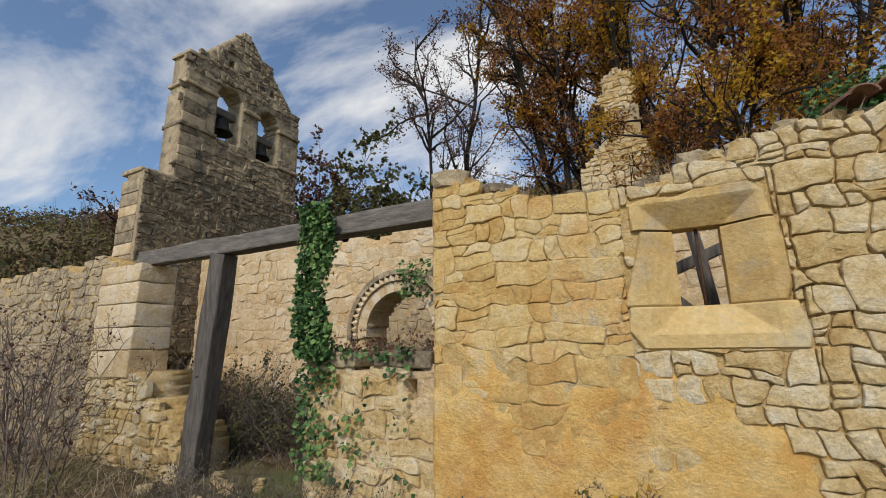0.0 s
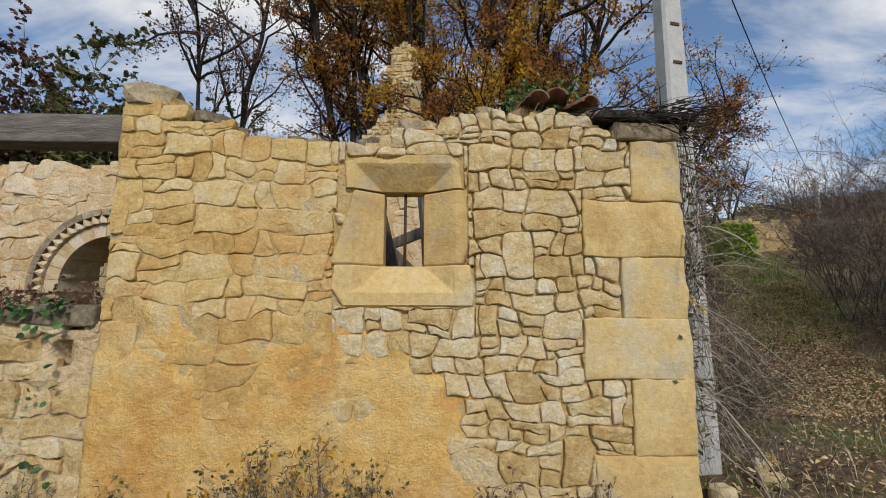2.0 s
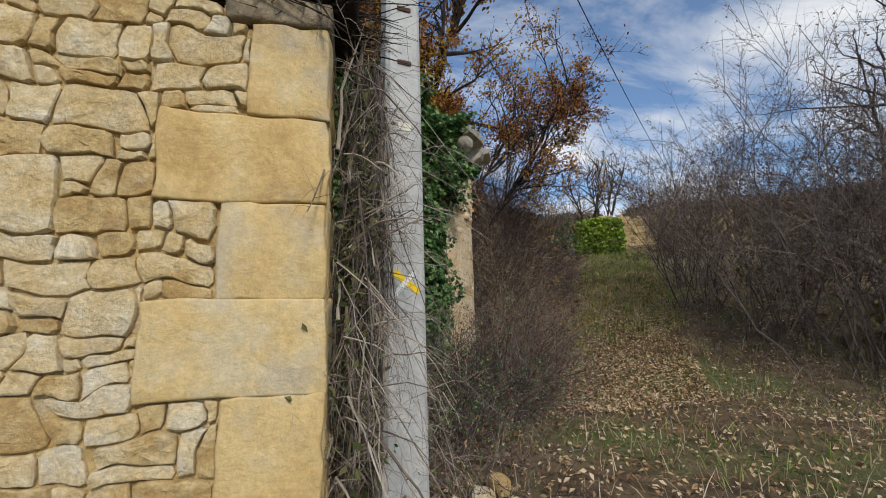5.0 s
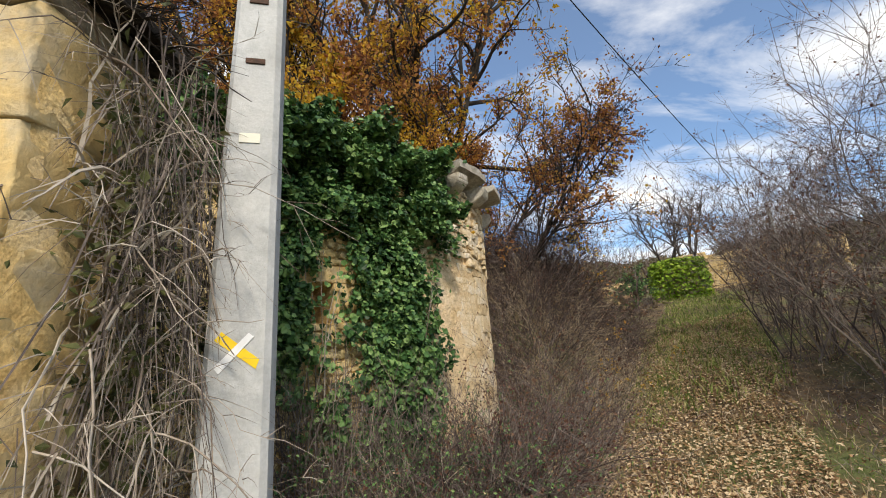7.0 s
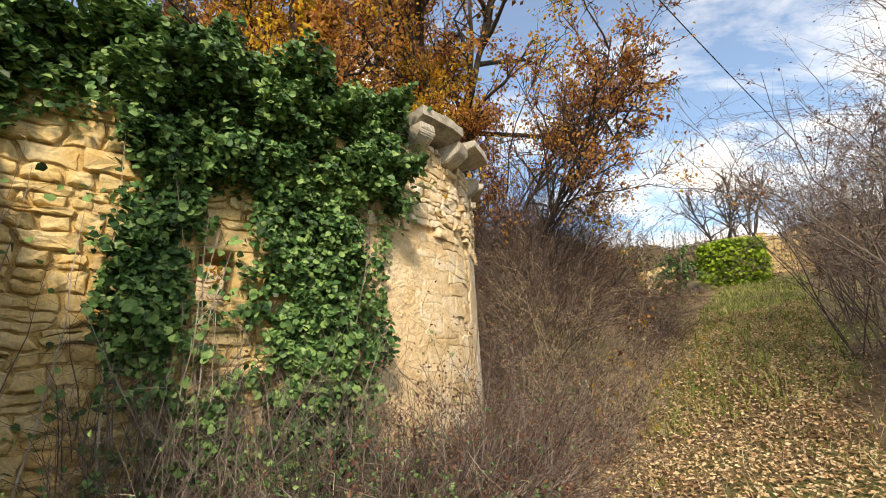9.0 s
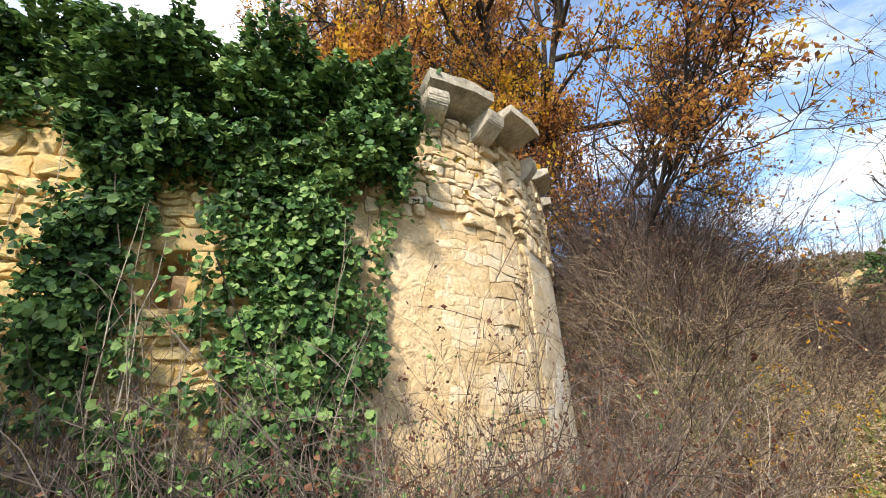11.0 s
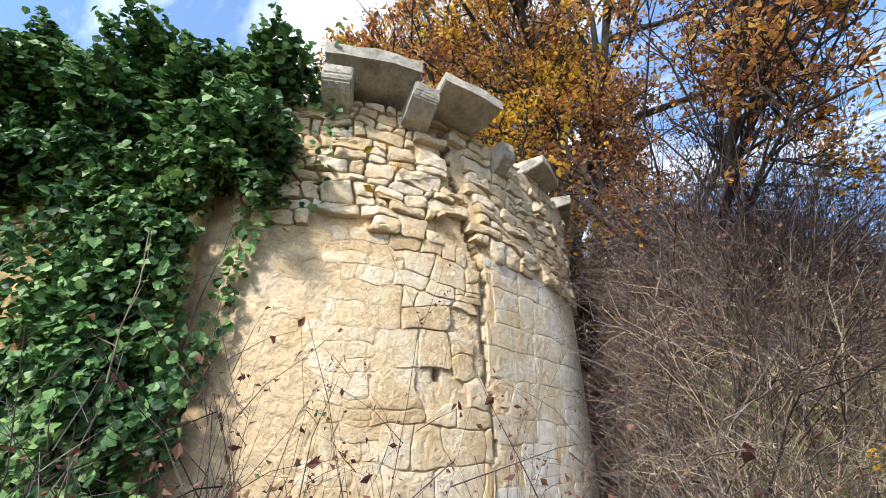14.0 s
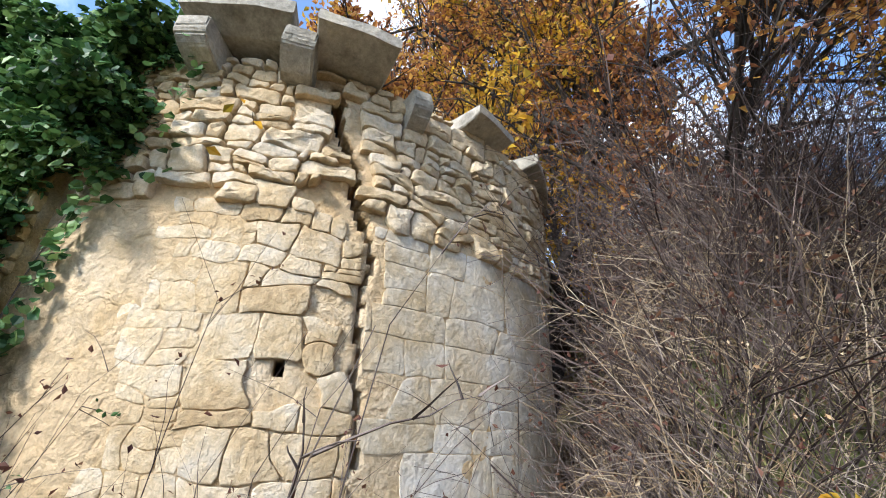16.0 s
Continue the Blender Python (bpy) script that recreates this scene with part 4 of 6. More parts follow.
def corbel(angle, z, out=0.3, w=0.23, h=0.27, roll=0.0, seed=1):
    m = Matrix.Translation((AC.x, AC.y, 0)) @ pose(0, 0, 0, 0, 0, angle) @ Matrix.Translation((AR - 0.02, 0, z)) @ pose(0, 0, 0, roll, 0, 0)
    bm = bmesh.new()
    prof = [(-0.15, 0), (out, 0), (out, -0.10), (out * 0.93, -0.15), (out * 0.72, -0.20), (out * 0.38, -0.25), (0.02, -h), (-0.15, -h)]
    sides = [[bm.verts.new((x, s * w / 2, zz)) for x, zz in prof] for s in (-1, 1)]
    n = len(prof)
    for i in range(n):
        bm.faces.new([sides[0][i], sides[0][(i + 1) % n], sides[1][(i + 1) % n], sides[1][i]])
    bm.faces.new(sides[0][::-1])
    bm.faces.new(sides[1])
    bmesh.ops.recalc_face_normals(bm, faces=bm.faces)
    bmesh.ops.bevel(bm, geom=[e for e in bm.edges if e.calc_length() > 0.07], offset=0.012, segments=2, affect="EDGES")
    for x in bm.verts:
        x.co += Vector((noise.noise(x.co * 8 + Vector((seed, 0, 0))), noise.noise(x.co * 8 + Vector((0, seed, 3))), noise.noise(x.co * 8 + Vector((7, 0, seed))))) * 0.012
    bmesh.ops.transform(bm, matrix=m, verts=bm.verts)
    part("corbel", bm, M_GREYSTONE, apse, "carved cornice bracket")


def cornice(a0, a1, z, out, h, tilt, seed, drop=0.0):
    """A slab of the cornice, curved with the apse, chamfered underneath."""
    bm = bmesh.new()
    n = 6
    rows = []
    for k in range(n + 1):
        a = a0 + (a1 - a0) * k / n
        zz = z + drop * k / n
        cs = Vector((math.cos(radians(a)), math.sin(radians(a)), 0))
        row = []
        for r, dz in ((AR - 0.2, 0.0), (AR + out * 0.35, 0.0), (AR + out, h * 0.36), (AR + out, h), (AR - 0.2, h + tilt)):
            p = Vector((AC.x, AC.y, zz + dz)) + cs * r
            p += Vector((noise.noise(p * 5), noise.noise(p * 5 + Vector((4, 0, 0))), noise.noise(p * 5 + Vector((0, 4, 0))))) * 0.018
            row.append(bm.verts.new(p))
        rows.append(row)
    for k in range(n):
        for i in range(5):
            j = (i + 1) % 5
            bm.faces.new([rows[k][i], rows[k][j], rows[k + 1][j], rows[k + 1][i]])
    bm.faces.new(rows[0][::-1])
    bm.faces.new(rows[-1])
    bmesh.ops.recalc_face_normals(bm, faces=bm.faces)
    bmesh.ops.bevel(bm, geom=[e for e in bm.edges if e.calc_length() > 0.15], offset=0.012, segments=1, affect="EDGES")
    part("cornice_slab", bm, M_GREYSTONE, apse, "chamfered pale cornice stone")


for ang, zz, rl, sd in ((-40.5, 4.20, 0, 1), (-25.6, 4.20, -5, 2), (-6, 4.10, 8, 3), (36, 4.08, 5, 6)):
    corbel(ang, zz, seed=sd, roll=rl, out=0.3 if ang < -20 else 0.2, w=0.23 if ang < -20 else 0.17)
cornice(-42.6, -27, 4.20, 0.32, 0.19, 0.02, 2)
cornice(-23.6, -12.0, 4.14, 0.39, 0.14, 0.05, 3, drop=-0.01)
cornice(5, 16, 4.12, 0.26, 0.12, 0.04, 5, drop=-0.02)
cornice(24, 50, 4.10, 0.36, 0.17, 0.0, 3, drop=-0.12)

# ---- wall between house and apse, under the ivy ----
W0, WD = Vector((1.16, 3.86)), Vector((-0.752, -0.659))
WN = Vector((0.659, -0.752))


def side_place(u, z, d):
    p = W0 + WD * u + WN * d
    return (p.x, p.y, z)


side = rubble_wall("wall_side", "ochre rubble wall overgrown with ivy, a small opening in it", -0.05, 2.75, -0.3, lambda u: 3.75 + 0.15 * fnoise(u * 2, 0), side_place, 0.55, M_MORTAR, M_STONE_WARM, 38,
                   hole=lambda u, z: 1.05 < u < 1.34 and 2.02 < z < 2.44, limit=150, proud=0.05, hgt=0.14, wid=0.26, flip=True)
bm = rough_block(0.85, 0.4, 0.2, Matrix.Translation(side_place(1.2, 2.54, -0.15)) @ pose(0, 0, 0, 0, 0, 41.2), cuts=2, jitter=0.012, bevel=0.02, seed=7)
part("lintel", bm, M_GOLD, side, "", True)
for u, w in ((0.93, 0.24), (1.46, 0.24)):
    bm = rough_block(w, 0.4, 0.5, Matrix.Translation(side_place(u, 2.2, -0.15)) @ pose(0, 0, 0, 0, 0, 41.2), cuts=2, jitter=0.012, bevel=0.02, seed=int(u * 10))
    part("jamb", bm, M_GOLD, side, "", True)

EA, EB = Vector((-0.02, 0.52)), Vector((-0.85, 2.15))
ED = (EB - EA).normalized()
east = rubble_wall("wall_east", "shaded rubble side wall of the ruined house", 0, (EB - EA).length, -0.3, lambda u: 3.15 - 0.05 * u + 0.1 * fnoise(u * 3, 5),
                   lambda u, z, d: (EA.x + ED.x * u + (-ED.y * -1) * d, EA.y + ED.y * u + (-ED.x) * d, z), 0.5, M_MORTAR, M_STONE, 39, limit=80, proud=0.04, hgt=0.15, wid=0.26, flip=True)

# ---- concrete pole, its marks and the wire ----
PX, PY = 0.486, 0.83
pole = thing("utility_pole", (PX, PY, -0.1), "tapered rectangular concrete utility pole with painted waymark", "pole")
PM = pose(PX, PY, 0, 0, 0, 12)


def pole_half(z):
    return 0.17 - 0.009 * z, 0.125 - 0.006 * z


bm = bmesh.new()
rows = []
for z in np.linspace(-0.4, 7.8, 20):
    a, b = pole_half(z)
    c = 0.03
    rows.append([bm.verts.new(PM @ Vector((x, y, z))) for x, y in ((-a + c, -b), (a - c, -b), (a, -b + c), (a, b - c), (a - c, b), (-a + c, b), (-a, b - c), (-a, -b + c))])
for k in range(len(rows) - 1):
    for i in range(8):
        bm.faces.new([rows[k][i], rows[k][(i + 1) % 8], rows[k + 1][(i + 1) % 8], rows[k + 1][i]])
bm.faces.new(rows[-1])
pole_shaft = part("shaft", bm, M_CONCRETE, pole)


def pole_plate(points, y_off, mat, name, label):
    """A painted or stuck-on patch on the pole's face."""
    bm = bmesh.new()
    fr = [bm.verts.new(PM @ Vector((x, -pole_half(z)[1] - y_off, z))) for x, z in points]
    bk = [bm.verts.new(PM @ Vector((x, -pole_half(z)[1] + 0.002, z))) for x, z in points]
    bm.faces.new(fr)
    for i in range(len(fr)):
        j = (i + 1) % len(fr)
        bm.faces.new([fr[j], fr[i], bk[i], bk[j]])
    bmesh.ops.recalc_face_normals(bm, faces=bm.faces)
    part(name, bm, mat, pole_shaft, label)


pole_plate([(-0.105, 1.66), (-0.075, 1.70), (0.105, 1.56), (0.09, 1.515)], 0.004, M_YELLOW, "waymark_stroke", "yellow painted stroke")
pole_plate([(-0.10, 1.53), (-0.075, 1.50), (0.075, 1.67), (0.05, 1.69)], 0.007, M_WHITE, "waymark_stroke", "white painted stroke")
pole_plate([(-0.06, 2.75), (0.05, 2.75), (0.05, 2.81), (-0.06, 2.81)], 0.006, M_LABEL, "number_plate", "small pale number plate")
for z in (3.3, 3.75, 4.2, 4.65, 5.1):
    a, b = pole_half(z)
    bm = rough_block(0.11, 0.012, 0.035, PM @ Matrix.Translation((0, -b - 0.004, z)), cuts=0, jitter=0, bevel=0.003)
    part("climbing_slot", bm, M_IRON, pole_shaft, "dark rung slot")
W_A, W_B = Vector((0.5, 0.86, 7.65)), Vector((21.0, 21.7, 9.2))
pts = []
for k in range(25):
    s = k / 24
    p = W_A.lerp(W_B, s)
    p.z -= 1.1 * 4 * s * (1 - s) * 0.5
    pts.append(p[:])
v, f = tubes(np.array([pts]), np.full((1, 25), 0.011), 6)
tagged(part_of("overhead_wire", v, f, M_WIRE, None, "", True), "black overhead cable sagging from the pole", "cable")
fp = thing("utility_pole", (21.0, 21.7, 4.0), "distant grey pole on the hillside carrying the cable", "pole")
v, f = tubes(np.array([[(21.0, 21.7, 3.0), (21.0, 21.7, 9.4)]]), np.array([[0.16, 0.11]]), 8)
part_of("shaft", v, f, M_CONCRETE, fp, "", True)


# ---- plants: helpers ----
def stems(base, way, length, droop, radius, rng, k=6, wob=0.06):
    """Curved stems: arrays of bases, directions and lengths. Gives paths and radii."""
    n = len(base)
    s = np.linspace(0, 1, k)[None, :, None]
    way = way / (np.linalg.norm(way, axis=1, keepdims=True) + 1e-9)
    L = np.asarray(length)[:, None, None]
    P = base[:, None, :] + way[:, None, :] * L * s
    P[..., 2] -= (np.asarray(droop)[:, None] * s[..., 0] ** 2) * L[..., 0]
    w = rng.normal(0, 1, (n, k, 3)).cumsum(1) * (wob * L / k ** 0.5) * s
    P = P + w
    R = np.asarray(radius)[:, None] * (1 - 0.8 * s[..., 0])
    return P, R


def side_twigs(P, count, frac, rng, rad, droop=0.1, up=0.4, k=4, lo=0.25):
    """Twigs that leave given stems."""
    n, kk, _ = P.shape
    idx = np.repeat(np.arange(n), count)
    s = rng.uniform(lo, 0.98, len(idx)) * (kk - 1)
    i0 = np.minimum(s.astype(int), kk - 2)
    f = (s - i0)[:, None]
    base = P[idx, i0] * (1 - f) + P[idx, i0 + 1] * f
    along = P[idx, i0 + 1] - P[idx, i0]
    along /= np.linalg.norm(along, axis=1, keepdims=True) + 1e-9
    way = along * 0.7 + rng.normal(0, 0.6, (len(idx), 3)) + np.array([0, 0, up])
    full = np.linalg.norm(P[idx, -1] - P[idx, 0], axis=1)
    L = full * frac * rng.uniform(0.4, 1.2, len(idx)) * (1.15 - s / (kk - 1) * 0.6)
    return stems(base, way, L, np.full(len(idx), droop), np.full(len(idx), rad), rng, k=k, wob=0.09 if k < 7 else 0.17)


def join(*pieces):
    vs, fs, c = [], [], 0
    for v, f in pieces:
        vs.append(v)
        fs += [[i + c for i in q] for q in f.tolist()]
        c += len(v)
    return np.concatenate(vs), fs


def on_ground(xy):
    return np.c_[xy, ground_z(xy[:, 0], xy[:, 1])]


def scatter(n, x0, x1, y0, y1, rng, keep=None):
    p = np.c_[rng.uniform(x0, x1, n), rng.uniform(y0, y1, n)]
    if keep is not None:
        p = p[keep(p[:, 0], p[:, 1])]
    return p


def near_walk(x, y, gap):
    """Whether a place lies nearer than gap to the trodden line."""
    line = np.array([(-2.7, -4.2), (-0.1, -2.5), (1.4, -1.5), (2.6, -0.2), (3.4, 1.4), (4.0, 2.6), (4.8, 4.5), (5.6, 5.9)])
    d = np.full(np.shape(x), 99.0)
    for a, b in zip(line[:-1], line[1:]):
        ab = b - a
        t = np.clip(((x - a[0]) * ab[0] + (y - a[1]) * ab[1]) / (ab @ ab), 0, 1)
        d = np.minimum(d, np.hypot(x - a[0] - ab[0] * t, y - a[1] - ab[1] * t))
    return d < gap


def in_building(x, y):
    a = (x - AC.x) ** 2 + (y - AC.y) ** 2 < (AR + 0.1) ** 2
    b = (x > -17) & (x < 0.05) & (y > -0.06) & (y < 0.7)
    u = (x - W0.x) * WD.x + (y - W0.y) * WD.y
    w = (x - W0.x) * WN.x + (y - W0.y) * WN.y
    return a | b | ((u > -0.1) & (u < 2.8) & (w < 0.05) & (w > -0.7)) | ((x > -11.4) & (x < -8.6) & (y > -0.15) & (y < 0.7))


def path_e(x, y):
    """Distance to the left of the path's left edge."""
    return -(x - 4.06) * 0.835 + (y - 5.46) * 0.55


def tree(name, base, height, spread, trunk_r, leaf_mat, rng, leaves=9000, leaf=0.10, lean=(0, 0, 0), label="", limbs=9, second=None, bare=0.0, group="", forks=3, lo=0.3, fan=0.28):
    t = thing(name, tuple(base), label, "tree", group=group)
    b = np.array(base, float)
    tp, tr = [], []
    for k in range(forks):
        ang = rng.uniform(0, 6.28) if forks > 1 else 0
        w = np.array([math.cos(ang) * (fan if forks > 1 else 0.03) + lean[0], math.sin(ang) * (fan if forks > 1 else 0.03) + lean[1], 1.0])
        P, R = stems(b[None] + rng.normal(0, 0.08, (1, 3)) * np.array([1, 1, 0]), w[None], [height * rng.uniform(0.8, 1.0)], [0.0], [trunk_r * (1 if k == 0 else 0.75)], rng, k=9, wob=0.05)
        P[:, 0, 2] -= 0.3
        tp.append(P)
        tr.append(R)
    TP, TR = np.concatenate(tp), np.concatenate(tr)
    L1, R1 = side_twigs(TP, limbs, spread, rng, trunk_r * 0.42, droop=0.05, up=0.35, k=7, lo=lo)
    v1, f1 = tubes(TP, TR, 7)
    v2, f2 = tubes(L1, R1, 5)
    v, f = join((v1, f1), (v2, f2))
    part_of("trunk", v, f, M_BARK, t, "", True)
    L2, R2 = side_twigs(L1, 7, 0.5, rng, trunk_r * 0.13, droop=0.02, up=0.25, k=5)
    L3, R3 = side_twigs(L2, 6, 0.55, rng, 0.009, droop=0.05, up=0.2, k=4)
    v, f = join(tubes(L2, R2, 4), tubes(L3, R3, 3))
    part_of("branchwork", v, f, M_BARK if bare < 0.5 else M_TWIG, t, "", False)
    ends = L3[:, 1:].reshape(-1, 3)
    pick = ends[rng.integers(0, len(ends), leaves)]
    # leaf clumps with gaps
    keep = np.array([fnoise(p[0] * 0.9, p[1] * 0.9, p[2] * 0.9) > -0.22 for p in pick], bool)
    pick = pick[keep] + rng.normal(0, leaf * 1.1, (keep.sum(), 3))
    if len(pick):
        if second is not None:
            tone = np.array([fnoise(p[0] * 0.5 + 8, p[1] * 0.5, p[2] * 0.5) for p in pick]) + rng.normal(0, 0.12, len(pick)) > second[1]
            for sel, mat in ((~tone, leaf_mat), (tone, second[0])):
                if sel.any():
                    v, f = leaf_mesh(pick[sel], leaf, rng, up=0.2)
                    part_of("crown", v, f, mat, t)
        else:
            v, f = leaf_mesh(pick, leaf, rng, up=0.2)
            part_of("crown", v, f, leaf_mat, t)
    return t


def shrub(name, base, height, width, rng, n=16, mat=None, leaf_mat=None, leaves=400, label="", category="shrub", leaf=0.05, twig=5, group="", rad=0.014):
    t = thing(name, tuple(base), label, category, group=group)
    b = np.array(base, float) + np.c_[rng.normal(0, width * 0.12, (n, 2)), np.zeros(n) - 0.1]
    w = np.c_[np.clip(rng.normal(0, 0.34 * width / height * 1.6, (n, 2)), -0.42, 0.42), np.ones(n)]
    P, R = stems(b, w, height * rng.uniform(0.55, 1.1, n), rng.uniform(0, 0.15, n), rad * rng.uniform(0.5, 1.3, n), rng, k=8, wob=0.12)
    A, RA = side_twigs(P, twig + 3, 0.40, rng, rad * 0.36, up=0.2, k=6)
    B, RB = side_twigs(A, twig, 0.55, rng, 0.0036, up=0.2, k=4)
    v, f = join(tubes(P, R, 4), tubes(A, RA, 3), tubes(B, RB, 3))
    part_of("brushwood", v, f, mat or M_TWIG, t)
    if leaves:
        e = B[:, 1:].reshape(-1, 3)
        v, f = leaf_mesh(e[rng.integers(0, len(e), leaves)] + rng.normal(0, 0.03, (leaves, 3)), leaf, rng)
        part_of("foliage", v, f, leaf_mat or M_REDLEAF, t)
    return t


def stuff(name, v, f, mat, label, category):
    return tagged(part_of(name, v, f, mat, None), label, category, kind="stuff")


# ---- oaks behind the church ----
rt = np.random.default_rng(21)
for k, (x, y, h, sp, lean, lv) in enumerate([(-5.6, 15.0, 15.0, 0.34, (-0.10, 0, 0), 18000), (-3.6, 14.6, 16, 0.34, (-0.04, 0, 0), 22000), (-1.2, 14.0, 16, 0.34, (0.03, 0, 0), 24000),
                                                (1.0, 11.2, 13.5, 0.38, (0.08, -0.08, 0), 22000)]):
    tree("oak_tree", (x, y, float(ground_z(x, y))), h, sp, 0.19, M_OAK, rt, leaves=lv, leaf=0.13, lean=lean, label="tall oak with thin brown autumn leaves behind the church", limbs=14,
         second=(M_OAKY, 0.3 if k < 2 else 0.12), group="oaks behind the church", forks=4)
tree("oak_tree", (2.9, 9.6, float(ground_z(2.9, 9.6))), 6.6, 0.52, 0.075, M_OAK, rt, leaves=17000, leaf=0.085, lean=(0.14, -0.2, 0), label="spreading oak with orange and russet leaves beside the apse", limbs=20,
     second=(M_OAKY, 0.35), group="oaks behind the church", forks=4, lo=0.08, fan=0.5)
tree("oak_tree", (0.7, 9.2, float(ground_z(0.7, 9.2))), 7.5, 0.5, 0.16, M_OAK, rt, leaves=20000, leaf=0.095, lean=(0.05, -0.1, 0), label="oak with orange and yellow leaves over the apse roof", limbs=14,
     second=(M_OAKY, -0.02), group="oaks behind the church", forks=4)
tree("oak_tree", (3.5, 8.7, float(ground_z(3.5, 8.7))), 4.6, 0.6, 0.05, M_OAK, rt, leaves=11000, leaf=0.07, lean=(0.3, -0.42, 0), label="low oak leaning out over the path with russet leaves", limbs=16,
     second=(M_OAKY, 0.2), group="oaks behind the church", forks=3, lo=0.1, fan=0.4)
tree("oak_tree", (-0.3, 9.4, float(ground_z(-0.3, 9.4))), 7.8, 0.42, 0.12, M_OAK, rt, leaves=20000, leaf=0.10, lean=(-0.05, -0.1, 0), label="oak with orange leaves rising behind the ivy wall", limbs=14,
     second=(M_OAKY, 0.1), group="oaks behind the church", forks=4)
tree("bare_tree", (-11.6, 14.0, float(ground_z(-11.6, 14.0))), 15.5, 0.32, 0.17, M_REDLEAF, rt, leaves=6000, leaf=0.12, label="half-bare tree with a few red-brown leaves", limbs=16, bare=1, forks=2)
tree("bare_tree", (-17.5, 5.2, float(ground_z(-17.5, 5.2))), 6.4, 0.34, 0.10, M_REDLEAF, rt, leaves=3600, leaf=0.13, label="thin tree with red-brown leaves behind the bell gable", limbs=13, bare=1, forks=2)
for x, y, h in ((17.5, 27, 6.0), (19.5, 28, 6.5)):
    tree("bare_tree", (x, y, float(ground_z(x, y))), h, 0.5, 0.12, M_REDLEAF, rt, leaves=0, label="leafless grey tree on the hillside", limbs=12, bare=1, forks=3, group="bare hillside trees")
tree("bare_tree", (12.5, 5.2, float(ground_z(12.5, 5.2))), 8.0, 0.45, 0.08, M_REDLEAF, rt, leaves=0, label="tall leafless tree at the edge of the field", limbs=13, bare=1, forks=3)

# ---- bare shrubs beside the path and elsewhere ----
rs = np.random.default_rng(22)
for x, y, h, w, n in ((8.6, 3.5, 5.4, 2.8, 26), (9.0, 5.2, 5.8, 3.2, 28), (9.4, 1.4, 5.4, 3.0, 24), (9.3, 7.4, 5.8, 3.2, 26), (10.6, 9.6, 5.4, 3.0, 24), (10.2, -0.8, 5.0, 2.6, 20), (12.3, 12.2, 4.6, 2.8, 18),
                      (14.2, 14.5, 4.2, 2.6, 16), (9.9, 3.4, 6.5, 3.2, 24), (11.5, 6.8, 6.5, 3.2, 22)):
    shrub("bare_shrub", (x, y, float(ground_z(x, y))), h, w, rs, n=n, leaves=2600, leaf=0.04, label="dense leafless shrub of thin brown stems beside the path", group="shrubs beside the path", rad=0.018, twig=9)
for x, y, h in ((-9.4, -1.2, 2.4), (-10.6, -1.0, 2.8), (-11.9, -0.8, 3.2), (-13.4, -0.9, 3.0)):
    shrub("bare_shrub", (x, y, float(ground_z(x, y))), h, 1.3, rs, n=14, leaves=160, leaf=0.06, label="leafless shrub with red-brown twigs before the old wall", group="shrubs before the wall", rad=0.012)
shrub("sapling", (3.05, 5.05, float(ground_z(3.05, 5.05))), 2.3, 0.7, rs, n=3, leaves=12, label="slender bare sapling before the apse", category="sapling", rad=0.010, twig=3)
for x, y, h in ((-8.0, 1.6, 1.5), (-7.0, 2.2, 1.6), (-9.4, 2.0, 1.6), (-10.5, 1.8, 1.7), (-6.2, 1.3, 1.5), (-7.6, 3.2, 1.9), (-11.8, 2.2, 1.6), (-9.0, 1.0, 1.1)):
    shrub("bramble", (x, y, float(ground_z(x, y))), h, 2.2, rs, n=40, leaves=900, leaf=0.06, leaf_mat=M_OLIVE, label="dark tangled bramble growing inside the ruin", group="brambles in the ruin", rad=0.010)
for k, (x, y) in enumerate(((-3.35, -0.22), (-3.0, -0.3), (-2.6, -0.2), (-3.7, -0.25), (-1.55, -0.2), (-0.9, -0.2), (-4.6, -0.25), (-0.4, -0.22))):
    shrub("weed", (x, y, float(ground_z(x, y))), (0.75, 0.8, 0.6, 0.5, 0.55, 0.5, 0.45, 0.4)[k], 0.5, rs, n=12, leaves=170 if k < 4 else 70, leaf=0.04, leaf_mat=(M_OLIVE, M_OAKY, M_OLIVE, M_OAKY, M_REDLEAF, M_REDLEAF, M_OLIVE, M_REDLEAF)[k],
          label="thin yellowing weed at the foot of the wall", category="weed", group="weeds at the wall", rad=0.004, twig=4)

for x, h, leaf_m, tint in ((-17.9, 8.0, M_REDLEAF, "russet"), (-16.3, 7.5, M_REDLEAF, "russet"), (-14.6, 6.9, M_OLIVE, "dark green"), (-12.9, 6.5, M_OLIVE, "dark green"), (-11.2, 6.0, M_OLIVE, "dark green")):
    shrub("hill_bush", (x, 11.5, float(ground_z(x, 11.5))), h, 3.2, rs, n=26, leaves=12000, leaf=0.19, leaf_mat=leaf_m, label=tint + " bush on the slope behind the nave wall", category="bush",
          group="bushes behind the nave", rad=0.03, twig=6)

# ---- brown scrub on the bank and by the wall foot ----
rb = np.random.default_rng(23)


